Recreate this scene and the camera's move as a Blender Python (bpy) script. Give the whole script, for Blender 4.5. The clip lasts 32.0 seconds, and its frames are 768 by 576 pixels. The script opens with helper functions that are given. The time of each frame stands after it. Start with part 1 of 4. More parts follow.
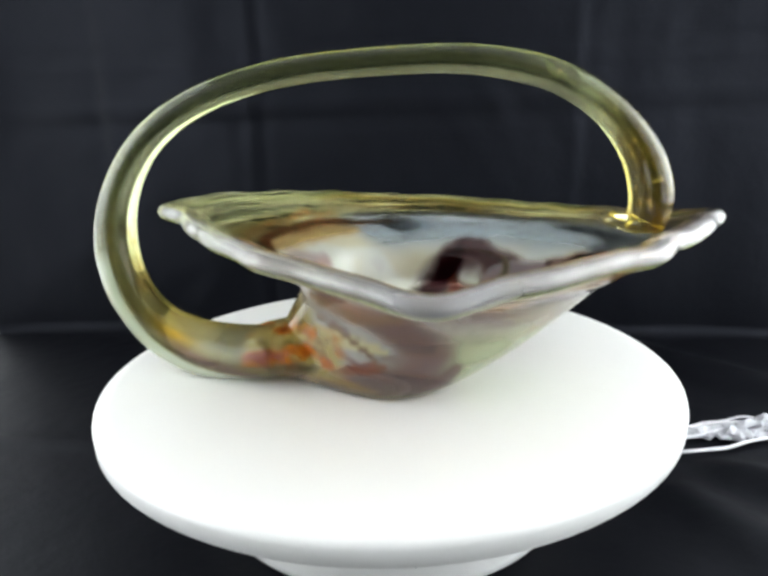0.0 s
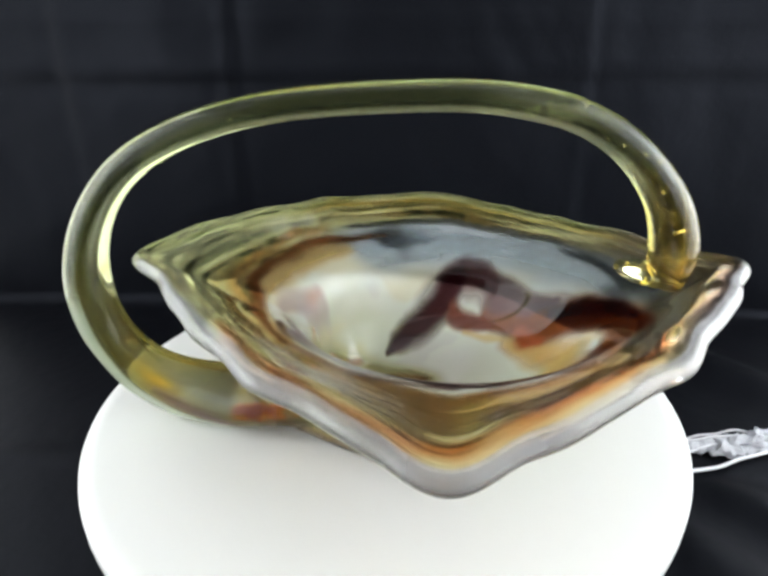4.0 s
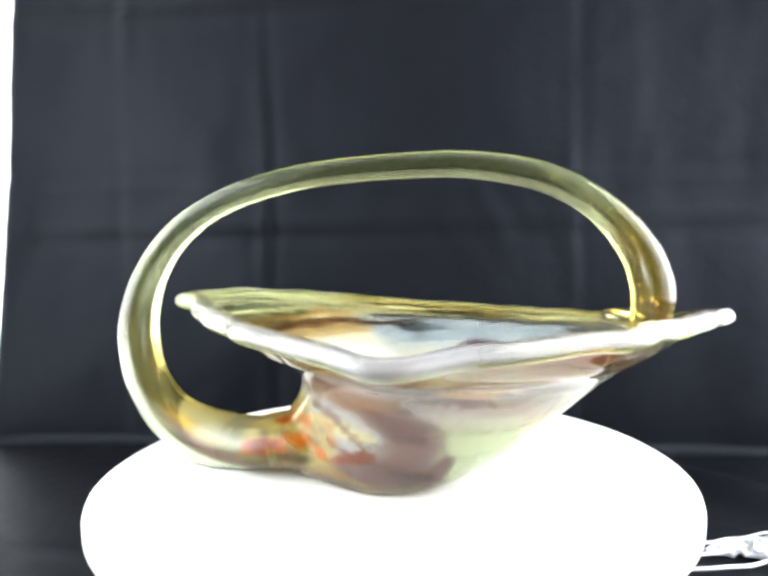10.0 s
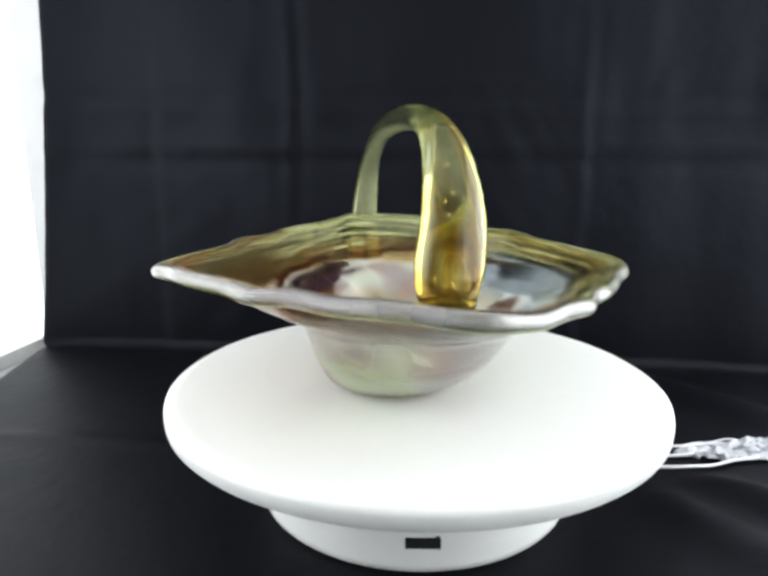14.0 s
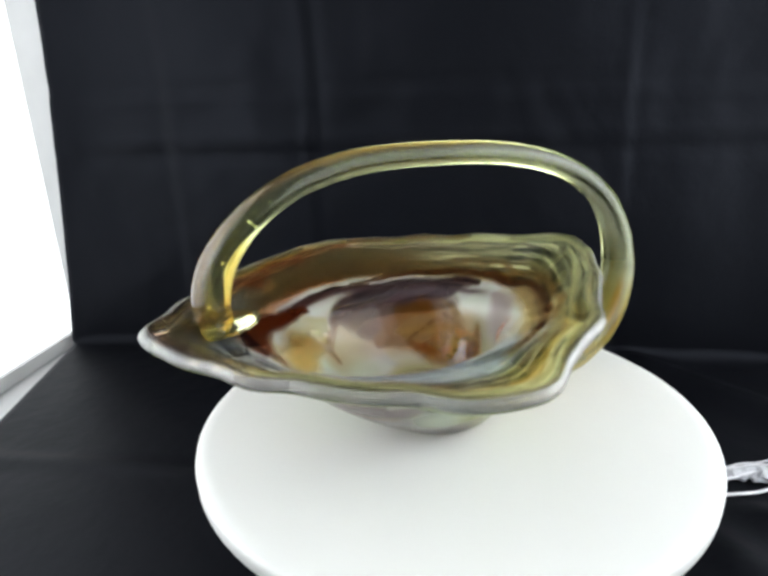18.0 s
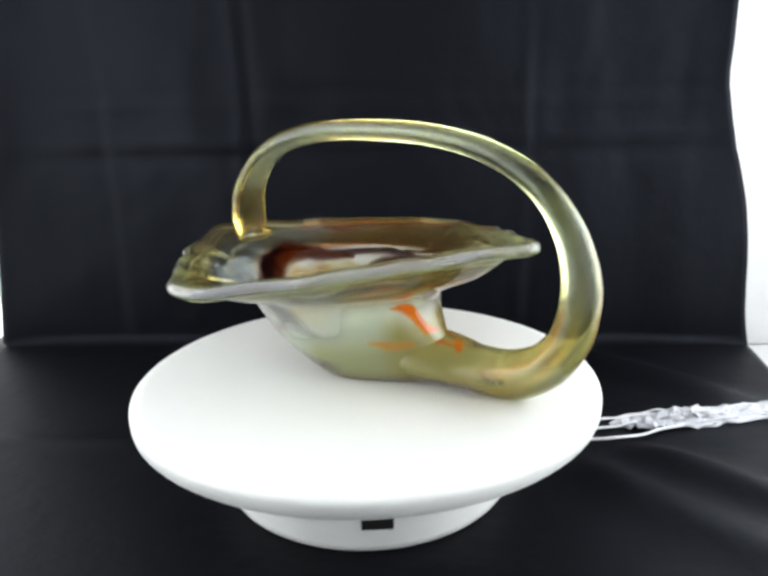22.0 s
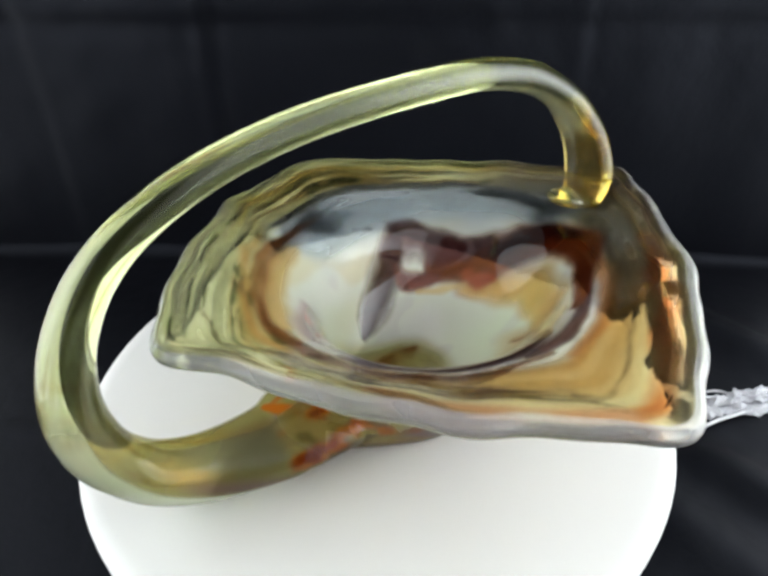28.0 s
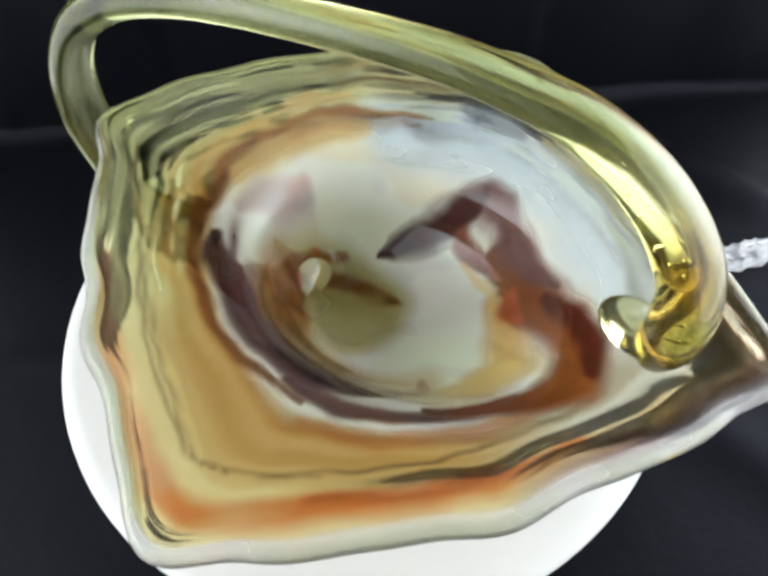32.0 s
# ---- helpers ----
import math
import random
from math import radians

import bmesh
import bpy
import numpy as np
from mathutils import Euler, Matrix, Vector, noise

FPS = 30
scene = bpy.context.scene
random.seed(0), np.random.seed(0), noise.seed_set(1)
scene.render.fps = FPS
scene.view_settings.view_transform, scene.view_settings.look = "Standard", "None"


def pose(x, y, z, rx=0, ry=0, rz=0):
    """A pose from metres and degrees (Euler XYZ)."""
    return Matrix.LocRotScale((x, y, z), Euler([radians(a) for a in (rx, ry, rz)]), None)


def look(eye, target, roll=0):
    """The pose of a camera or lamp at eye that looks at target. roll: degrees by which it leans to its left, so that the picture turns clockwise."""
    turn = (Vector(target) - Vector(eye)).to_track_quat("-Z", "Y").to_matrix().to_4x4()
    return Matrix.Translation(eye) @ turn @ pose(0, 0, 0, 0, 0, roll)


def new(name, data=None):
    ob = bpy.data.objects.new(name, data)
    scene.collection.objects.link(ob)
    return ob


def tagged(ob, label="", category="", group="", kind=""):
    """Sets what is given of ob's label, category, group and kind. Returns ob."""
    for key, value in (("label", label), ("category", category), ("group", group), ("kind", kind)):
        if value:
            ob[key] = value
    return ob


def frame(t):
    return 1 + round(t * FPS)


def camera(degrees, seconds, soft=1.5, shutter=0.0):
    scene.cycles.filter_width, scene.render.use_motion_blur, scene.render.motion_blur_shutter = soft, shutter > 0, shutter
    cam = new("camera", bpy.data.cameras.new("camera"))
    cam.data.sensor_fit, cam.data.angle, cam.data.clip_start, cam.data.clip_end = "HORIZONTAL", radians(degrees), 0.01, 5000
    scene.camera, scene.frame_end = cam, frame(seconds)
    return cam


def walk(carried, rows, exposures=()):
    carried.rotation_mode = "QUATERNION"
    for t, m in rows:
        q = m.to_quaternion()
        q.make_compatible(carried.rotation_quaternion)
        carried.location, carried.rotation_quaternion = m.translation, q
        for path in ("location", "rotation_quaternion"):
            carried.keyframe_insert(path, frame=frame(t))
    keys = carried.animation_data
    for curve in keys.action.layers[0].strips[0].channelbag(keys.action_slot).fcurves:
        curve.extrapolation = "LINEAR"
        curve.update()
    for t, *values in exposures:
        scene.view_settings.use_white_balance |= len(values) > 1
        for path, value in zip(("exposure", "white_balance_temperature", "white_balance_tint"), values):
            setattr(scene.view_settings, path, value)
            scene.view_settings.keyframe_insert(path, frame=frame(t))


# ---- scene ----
cam = camera(65.1, 32.0, soft=3.3)


def aim(x, y, z, yaw, pitch, roll):
    """Camera pose: yaw to the left of +y, pitch up, roll as in look()."""
    a, b = radians(yaw), radians(pitch)
    ahead = Vector((-math.sin(a) * math.cos(b), math.cos(a) * math.cos(b), math.sin(b)))
    eye = Vector((x, y, z))
    return look(eye, eye + ahead, roll)


PATH = [
    (0.0, 0.0281, -0.2598, 0.1074, 6.37, -15.47, -1.72),
    (1.0, 0.0265, -0.2443, 0.1385, 6.06, -22.37, -1.92),
    (2.0, 0.026, -0.2294, 0.1562, 5.69, -27.22, -0.68),
    (2.5, 0.0238, -0.2218, 0.1623, 5.02, -29.33, -0.16),
    (5.0, 0.0176, -0.225, 0.149, 4.57, -19.47, -1.19),
    (6.0, 0.0223, -0.2347, 0.1252, 5.15, -12.13, -0.96),
    (7.0, 0.0235, -0.2450, 0.1143, 5.85, -5.68, -0.68),
    (8.0, 0.0271, -0.2627, 0.0939, 6.16, -1.89, -0.55),
    (9.0, 0.0262, -0.2682, 0.0893, 6.55, -2.5, 0.14),
    (10.0, 0.0281, -0.2676, 0.0905, 6.45, -2.63, -0.94),
    (11.0, 0.0229, -0.2693, 0.0898, 6.58, -3.49, -1.3),
    (12.0, 0.0247, -0.2831, 0.0908, 6.34, -4.89, -0.94),
    (13.0, 0.0246, -0.3038, 0.0986, 6.45, -6.96, -0.46),
    (14.0, 0.0198, -0.3032, 0.1131, 6.79, -12.23, 0.12),
    (14.5, 0.0188, -0.3031, 0.1207, 7.23, -13.73, -0.2),
    (16.5, 0.0145, -0.2858, 0.147, 7.87, -19.37, -1.63),
    (17.0, 0.0104, -0.2827, 0.155, 7.65, -20.22, -0.98),
    (18.0, 0.0128, -0.2728, 0.1631, 9.19, -19.14, -2.12),
    (19.0, 0.0149, -0.2999, 0.1502, 10.91, -13.98, -2.81),
    (20.0, 0.0249, -0.3126, 0.1455, 8.81, -13.48, -2.88),
    (21.0, 0.0278, -0.3139, 0.1379, 4.54, -14.05, -1.7),
    (22.0, 0.0298, -0.3169, 0.1322, 3.46, -15.11, -1.33),
    (23.0, 0.0276, -0.3082, 0.1382, 3.96, -15.99, -1.57),
    (24.0, 0.0182, -0.3041, 0.1494, 5.08, -18.46, -1.14),
    (24.5, 0.0166, -0.2926, 0.1558, 5.96, -19.1, -1.21),
    (26.5, 0.0121, -0.2307, 0.1817, 5.1, -28.4, -2.54),
    (27.0, 0.0106, -0.2121, 0.1816, 3.77, -30.07, -2.63),
    (28.0, 0.0123, -0.1993, 0.1894, 2.61, -35.0, -0.58),
    (29.0, 0.02, -0.1861, 0.1982, 3.16, -40.5, -1.17),
    (30.0, 0.0175, -0.1734, 0.1985, 1.74, -44.16, -1.14),
    (31.0, 0.0095, -0.1635, 0.2089, -0.32, -49.53, -1.69),
    (32.0, 0.0046, -0.1485, 0.2109, -1.68, -54.31, -3.12),
]
EXPOSURE = [(0.0, -0.04), (1.0, -0.24), (2.0, -0.34), (4.5, -0.15), (6.0, 0.4), (7.0, 1.15), (8.0, 1.15), (10.0, 1.08), (12.0, 0.42), (13.0, 0.15),
            (14.0, 0.05), (17.0, -0.28), (18.0, -0.28), (19.0, 0.05), (22.0, -0.1), (24.0, -0.2), (27.0, -0.34), (28.0, -0.34), (32.0, -0.28)]
walk(cam, [(row[0], aim(*row[1:])) for row in PATH], exposures=EXPOSURE)

# ---- world and lamps ----
FLOOR_Z = -0.059          # the cloth on the tent's floor; z = 0 is the turntable's top
world = bpy.data.worlds.new("room_light")
world.use_nodes = True
world.node_tree.nodes["Background"].inputs[0].default_value = (0.9, 0.95, 1.0, 1)
world.node_tree.nodes["Background"].inputs[1].default_value = 0.05
scene.world = world

SIDE_GLOW = 1.75          # the backlit fabric sides of the tent
LAMP_SPOT = 5.0           # the hot spot that the lamp behind each side makes on it
# a weak unseen fill from above, added to keep the disc bright
lamp = bpy.data.lights.new("overhead_fill", "AREA")
lamp.shape, lamp.size, lamp.size_y, lamp.energy, lamp.color = "RECTANGLE", 0.50, 0.30, 0.30, (0.95, 0.975, 1.0)
lamp_ob = new("overhead_fill", lamp)
lamp_ob.matrix_world = look((0.0, -0.09, 0.53), (0.0, 0.04, 0.0))


# ---- materials ----
def material(name):
    mat = bpy.data.materials.new(name)
    mat.use_nodes = True
    tree = mat.node_tree
    return mat, tree, tree.nodes["Principled BSDF"]


def node(tree, kind, **sets):
    n = tree.nodes.new(kind)
    for key, value in sets.items():
        if key in ("noise_dimensions", "operation", "data_type", "blend_type", "interpolation_type", "wave_type", "bands_direction"):
            if key == "operation":
                n.operation = value
            elif key == "data_type":
                n.data_type = value
            elif key == "blend_type":
                n.blend_type = value
            elif key == "interpolation_type":
                n.interpolation_type = value
        else:
            n.inputs[key].default_value = value
    return n


def noise_fac(tree, vector, scale, detail=3.0, distortion=0.0):
    n = node(tree, "ShaderNodeTexNoise", Scale=scale, Detail=detail, Distortion=distortion)
    tree.links.new(vector, n.inputs["Vector"])
    return n.outputs["Fac"]


def ramp(tree, fac, low, high, a=0.0, b=1.0):
    n = node(tree, "ShaderNodeMapRange", interpolation_type="SMOOTHSTEP")
    for key, value in (("From Min", low), ("From Max", high), ("To Min", a), ("To Max", b)):
        n.inputs[key].default_value = value
    tree.links.new(fac, n.inputs["Value"])
    return n.outputs["Result"]


def math_op(tree, op, a, b):
    n = node(tree, "ShaderNodeMath", operation=op)
    for i, v in enumerate((a, b)):
        if isinstance(v, (int, float)):
            n.inputs[i].default_value = v
        else:
            tree.links.new(v, n.inputs[i])
    return n.outputs[0]


def mix(tree, fac, a, b):
    n = node(tree, "ShaderNodeMix", data_type="RGBA")
    for key, v in ((0, fac), (6, a), (7, b)):
        if isinstance(v, tuple):
            n.inputs[key].default_value = (*v, 1)
        elif isinstance(v, (int, float)):
            n.inputs[key].default_value = v
        else:
            tree.links.new(v, n.inputs[key])
    return n.outputs[2]


def bump(tree, bsdf, height, strength, distance):
    n = node(tree, "ShaderNodeBump", Strength=strength, Distance=distance)
    tree.links.new(height, n.inputs["Height"])
    tree.links.new(n.outputs["Normal"], bsdf.inputs["Normal"])


def object_coords(tree):
    return node(tree, "ShaderNodeTexCoord").outputs["Object"]


def warped(tree, vector, scale, amount, detail=2.0):
    """Coordinates pushed about by a smooth noise, as hot glass is."""
    n = node(tree, "ShaderNodeTexNoise", Scale=scale, Detail=detail)
    tree.links.new(vector, n.inputs["Vector"])
    off = node(tree, "ShaderNodeVectorMath", operation="MULTIPLY_ADD")
    tree.links.new(n.outputs["Color"], off.inputs[0])
    off.inputs[1].default_value = (amount,) * 3
    off.inputs[2].default_value = (-amount / 2,) * 3
    add = node(tree, "ShaderNodeVectorMath", operation="ADD")
    tree.links.new(vector, add.inputs[0])
    tree.links.new(off.outputs[0], add.inputs[1])
    return add.outputs[0]


def glass_base(name, clear):
    """Hand-blown art glass: clear metal with coloured, slightly opal streaks in it."""
    mat, tree, bsdf = material(name)
    bsdf.inputs["Transmission Weight"].default_value = clear
    bsdf.inputs["IOR"].default_value = 1.48
    bsdf.inputs["Roughness"].default_value = 0.0
    co = object_coords(tree)
    return mat, tree, bsdf, co, warped(tree, co, 30.0, 0.016)


bowl_glass, tree, bsdf, co, wv = glass_base("swirled_bowl_glass", 0.9)
pigment = node(tree, "ShaderNodeAttribute")            # the colour drawn through the glass, and how clear it is
pigment.attribute_name = "pigment"
span = node(tree, "ShaderNodeAttribute")
span.attribute_name = "span"
fac = span.outputs["Fac"]
sep = node(tree, "ShaderNodeSeparateXYZ")
tree.links.new(wv, sep.inputs[0])
ring = node(tree, "ShaderNodeCombineXYZ")            # stretched along the bowl's rings
tree.links.new(math_op(tree, "MULTIPLY", fac, 24.0), ring.inputs[0])
tree.links.new(math_op(tree, "MULTIPLY", sep.outputs[0], 9.0), ring.inputs[1])
tree.links.new(math_op(tree, "MULTIPLY", sep.outputs[1], 9.0), ring.inputs[2])
drawn = noise_fac(tree, ring.outputs[0], 1.6, 3.0, 0.3)
flange = math_op(tree, "MULTIPLY", ramp(tree, fac, 0.44, 0.50), ramp(tree, fac, 0.72, 0.80, 1.0, 0.0))
tree.links.new(pigment.outputs["Color"], bsdf.inputs["Base Color"])
tree.links.new(pigment.outputs["Alpha"], bsdf.inputs["Transmission Weight"])
relief = math_op(tree, "ADD", noise_fac(tree, co, 30.0, 1.0), math_op(tree, "MULTIPLY", drawn, math_op(tree, "ADD", math_op(tree, "MULTIPLY", flange, 0.5), 0.05)))
relief = math_op(tree, "ADD", relief, math_op(tree, "MULTIPLY", noise_fac(tree, co, 170.0, 1.0), 0.05))
bump(tree, bsdf, relief, 0.16, 0.004)

handle_glass, tree, bsdf, co, wv = glass_base("green_handle_glass", 0.98)
pigment = node(tree, "ShaderNodeAttribute")
pigment.attribute_name = "pigment"
tree.links.new(pigment.outputs["Color"], bsdf.inputs["Base Color"])
tree.links.new(pigment.outputs["Alpha"], bsdf.inputs["Transmission Weight"])
bump(tree, bsdf, noise_fac(tree, co, 30.0, 1.0), 0.10, 0.004)

bubble_air, tree, bsdf = material("air_in_glass")
bsdf.inputs["Base Color"].default_value = (1, 1, 0.9, 1)
bsdf.inputs["Transmission Weight"].default_value = 1.0
bsdf.inputs["IOR"].default_value = 0.68
bsdf.inputs["Roughness"].default_value = 0.0

white_plastic, tree, bsdf = material("matt_white_plastic")
co = object_coords(tree)
tree.links.new(mix(tree, noise_fac(tree, co, 14.0, 4.0), (0.80, 0.80, 0.78), (0.84, 0.84, 0.83)), bsdf.inputs["Base Color"])
tree.links.new(ramp(tree, noise_fac(tree, co, 90.0, 3.0), 0.3, 0.7, 0.42, 0.55), bsdf.inputs["Roughness"])
bump(tree, bsdf, noise_fac(tree, co, 900.0, 2.0), 0.05, 0.0005)

black_plastic, tree, bsdf = material("black_plastic_socket")
bsdf.inputs["Base Color"].default_value = (0.008, 0.008, 0.009, 1)
bsdf.inputs["Roughness"].default_value = 0.5

cloth, tree, bsdf = material("black_backdrop_cloth")
co = object_coords(tree)
tree.links.new(mix(tree, noise_fac(tree, co, 7.0, 5.0), (0.0022, 0.0024, 0.0034), (0.0044, 0.0047, 0.0066)), bsdf.inputs["Base Color"])
bsdf.inputs["Roughness"].default_value = 0.52
bsdf.inputs["Specular IOR Level"].default_value = 0.115
bsdf.inputs["Specular Tint"].default_value = (0.74, 0.80, 1.0, 1)
bump(tree, bsdf, math_op(tree, "ADD", noise_fac(tree, co, 60.0, 4.0), math_op(tree, "MULTIPLY", noise_fac(tree, co, 1400.0, 1.0), 0.12)), 0.35, 0.002)

def diffuser(name, glow, spot, at):
    """White tent fabric, brightest where the lamp stands behind it."""
    mat, tree, bsdf = material(name)
    co = object_coords(tree)
    tree.links.new(mix(tree, noise_fac(tree, co, 9.0, 4.0), (0.80, 0.80, 0.80), (0.86, 0.86, 0.86)), bsdf.inputs["Base Color"])
    bsdf.inputs["Roughness"].default_value = 0.9
    bsdf.inputs["Emission Color"].default_value = (0.93, 0.98, 1.0, 1)
    away = node(tree, "ShaderNodeVectorMath", operation="DISTANCE")
    tree.links.new(co, away.inputs[0])
    away.inputs[1].default_value = at
    tree.links.new(ramp(tree, away.outputs["Value"], 0.03, 0.24, glow + spot, glow), bsdf.inputs["Emission Strength"])
    bump(tree, bsdf, noise_fac(tree, co, 700.0, 1.0), 0.1, 0.0005)
    return mat


fabric = diffuser("white_diffuser_fabric", SIDE_GLOW, LAMP_SPOT, (-0.372, -0.14, 0.20))
bright_fabric = diffuser("white_bright_fabric", 1.2 * SIDE_GLOW, 1.25 * LAMP_SPOT, (0.372, 0.0, 0.18))

hem_fabric, tree, bsdf = material("white_hem_fabric")
tree.links.new(mix(tree, noise_fac(tree, object_coords(tree), 40.0), (0.62, 0.62, 0.62), (0.74, 0.74, 0.74)), bsdf.inputs["Base Color"])
bsdf.inputs["Roughness"].default_value = 0.9

# for the unseen top: kept grey so that it throws no veil on the glass
top_fabric, tree, bsdf = material("unseen_dim_top")
tree.links.new(mix(tree, noise_fac(tree, object_coords(tree), 40.0), (0.24, 0.24, 0.25), (0.30, 0.30, 0.31)), bsdf.inputs["Base Color"])
bsdf.inputs["Roughness"].default_value = 0.9

wall_paint, tree, bsdf = material("room_wall_paint")
tree.links.new(mix(tree, noise_fac(tree, object_coords(tree), 2.0), (0.30, 0.29, 0.27), (0.36, 0.35, 0.33)), bsdf.inputs["Base Color"])
bsdf.inputs["Roughness"].default_value = 0.9

wire_plastic, tree, bsdf = material("glossy_white_wire")
tree.links.new(mix(tree, noise_fac(tree, object_coords(tree), 120.0), (0.62, 0.62, 0.66), (0.85, 0.85, 0.87)), bsdf.inputs["Base Color"])
bsdf.inputs["Roughness"].default_value = 0.22

film, tree, bsdf = material("clear_plastic_film")
bsdf.inputs["Base Color"].default_value = (0.86, 0.87, 0.92, 1)
bsdf.inputs["Roughness"].default_value = 0.16
bsdf.inputs["Transmission Weight"].default_value = 0.45
bsdf.inputs["IOR"].default_value = 1.3
bump(tree, bsdf, noise_fac(tree, object_coords(tree), 160.0, 4.0), 0.6, 0.003)


# ---- mesh helpers ----
def part(name, bm, mat, parent, label="", smooth=True):
    mesh = bpy.data.meshes.new(name)
    bmesh.ops.recalc_face_normals(bm, faces=bm.faces[:])
    bm.to_mesh(mesh)
    bm.free()
    if smooth:
        for p in mesh.polygons:
            p.use_smooth = True
    mesh.materials.append(mat)
    ob = new(name, mesh)
    ob.parent = parent
    if label:
        tagged(ob, label)
    return ob


def loft(rings, close_start=True, close_end=True):
    """A skin over closed rings of equal count."""
    bm = bmesh.new()
    rows = [[bm.verts.new(p) for p in ring] for ring in rings]
    n = len(rows[0])
    for a, b in zip(rows, rows[1:]):
        for i in range(n):
            bm.faces.new((a[i], a[(i + 1) % n], b[(i + 1) % n], b[i]))
    for row, wanted in ((rows[0], close_start), (rows[-1], close_end)):
        if wanted:
            mid = bm.verts.new(sum((v.co for v in row), Vector()) / n)
            for i in range(n):
                bm.faces.new((row[i], row[(i + 1) % n], mid))
    return bm


def lathe(profile, n=96):
    return loft([[(r * math.cos(2 * math.pi * i / n), r * math.sin(2 * math.pi * i / n), z) for i in range(n)] for r, z in profile])


def spline(points, steps):
    """Catmull-Rom through points of any dimension."""
    pts = [np.array(p, float) for p in points]
    pts = [2 * pts[0] - pts[1], *pts, 2 * pts[-1] - pts[-2]]
    out = []
    for k in range(1, len(pts) - 2):
        p0, p1, p2, p3 = pts[k - 1:k + 3]
        for j in range(steps):
            t = j / steps
            out.append(0.5 * (2 * p1 + (p2 - p0) * t + (2 * p0 - 5 * p1 + 4 * p2 - p3) * t * t + (3 * p1 - p0 - 3 * p2 + p3) * t ** 3))
    out.append(pts[-2])
    return out


def box(bm, x0, x1, y0, y1, z0, z1):
    m = Matrix.Translation(((x0 + x1) / 2, (y0 + y1) / 2, (z0 + z1) / 2)) @ Matrix.Diagonal((x1 - x0, y1 - y0, z1 - z0, 1))
    bmesh.ops.create_cube(bm, size=1, matrix=m)
    return bm


# ---- the light tent and the room ----
def slab(name, x0, x1, y0, y1, z0, z1, mat, label, category, bevel=0.0):
    bm = box(bmesh.new(), x0, x1, y0, y1, z0, z1)
    if bevel:
        bmesh.ops.bevel(bm, geom=bm.edges[:], offset=bevel, segments=2, affect="EDGES")
    ob = part(name, bm, mat, None, smooth=False)
    return tagged(ob, label, category, kind="structure")


def build_tent():
    z0, z1 = FLOOR_Z - 0.008, 0.56
    slab("wall_left", -0.392, -0.372, -0.46, 0.235, z0, z1, fabric, "backlit white fabric side of the light tent", "tent wall")
    slab("wall_right", 0.372, 0.392, -0.46, 0.235, z0, z1, bright_fabric, "backlit white fabric side of the light tent", "tent wall")
    slab("wall_back", -0.371, 0.371, 0.215, 0.235, z0, z1, hem_fabric, "white fabric back of the light tent behind black cloth", "tent wall")
    # out of view; darker than the sides to hold reflections in the bowl down
    slab("ceiling", -0.392, 0.392, -0.46, 0.235, z1 + 0.001, z1 + 0.012, top_fabric, "unseen grey top added to dim reflections in the glass", "tent top")
    # unseen flaps, added so that the handle has something pale to reflect
    for name, x0, x1 in (("wall_front_west", -0.392, -0.21), ("wall_front_east", 0.21, 0.392)):
        slab(name, x0, x1, -0.468, -0.461, z0, 0.499, hem_fabric, "unseen white flap added beside the tent's open front as reflector", "tent wall")
    slab("wall_front_top", -0.392, 0.392, -0.468, -0.461, 0.50, z1, hem_fabric, "white fabric header over the light tent's open front", "tent wall")
    slab("floor", -0.392, 0.392, -0.46, 0.235, z0 - 0.01, z0 - 0.001, hem_fabric, "white fabric floor of the light tent", "tent floor")
    slab("trim_left", -0.371, -0.366, -0.46, 0.214, z0, z0 + 0.012, hem_fabric, "white sewn hem along the tent's side", "hem")
    slab("trim_right", 0.366, 0.371, -0.46, 0.214, z0, z0 + 0.012, hem_fabric, "white sewn hem along the tent's side", "hem")


def build_room():
    z0 = FLOOR_Z - 0.02
    slab("table", -0.9, 0.9, -0.75, 0.6, z0 - 0.04, z0, wall_paint, "plain grey table under the light tent", "table", 0.004)
    slab("ground", -2.2, 2.2, -2.6, 1.6, -0.86, -0.80, wall_paint, "plain grey floor of the room", "floor")
    slab("room_wall_north", -2.2, 2.2, 1.6, 1.7, -0.80, 1.7, wall_paint, "plain grey wall of the room", "wall")
    slab("room_wall_south", -2.2, 2.2, -2.7, -2.6, -0.80, 1.7, wall_paint, "plain grey wall of the room", "wall")
    slab("room_wall_east", 2.2, 2.3, -2.7, 1.7, -0.80, 1.7, wall_paint, "plain grey wall of the room", "wall")
    slab("room_wall_west", -2.3, -2.2, -2.7, 1.7, -0.80, 1.7, wall_paint, "plain grey wall of the room", "wall")
    slab("room_ceiling", -2.3, 2.3, -2.7, 1.7, 1.7, 1.76, wall_paint, "plain grey ceiling of the room", "ceiling")


def crease(d, width):
    return math.exp(-(d / width) ** 2)


def fold(d, width, depth):
    """A pressed crease: a step up on one side and down on the other."""
    return depth * (d / width) * math.exp(-(d / width) ** 2) * 2.3


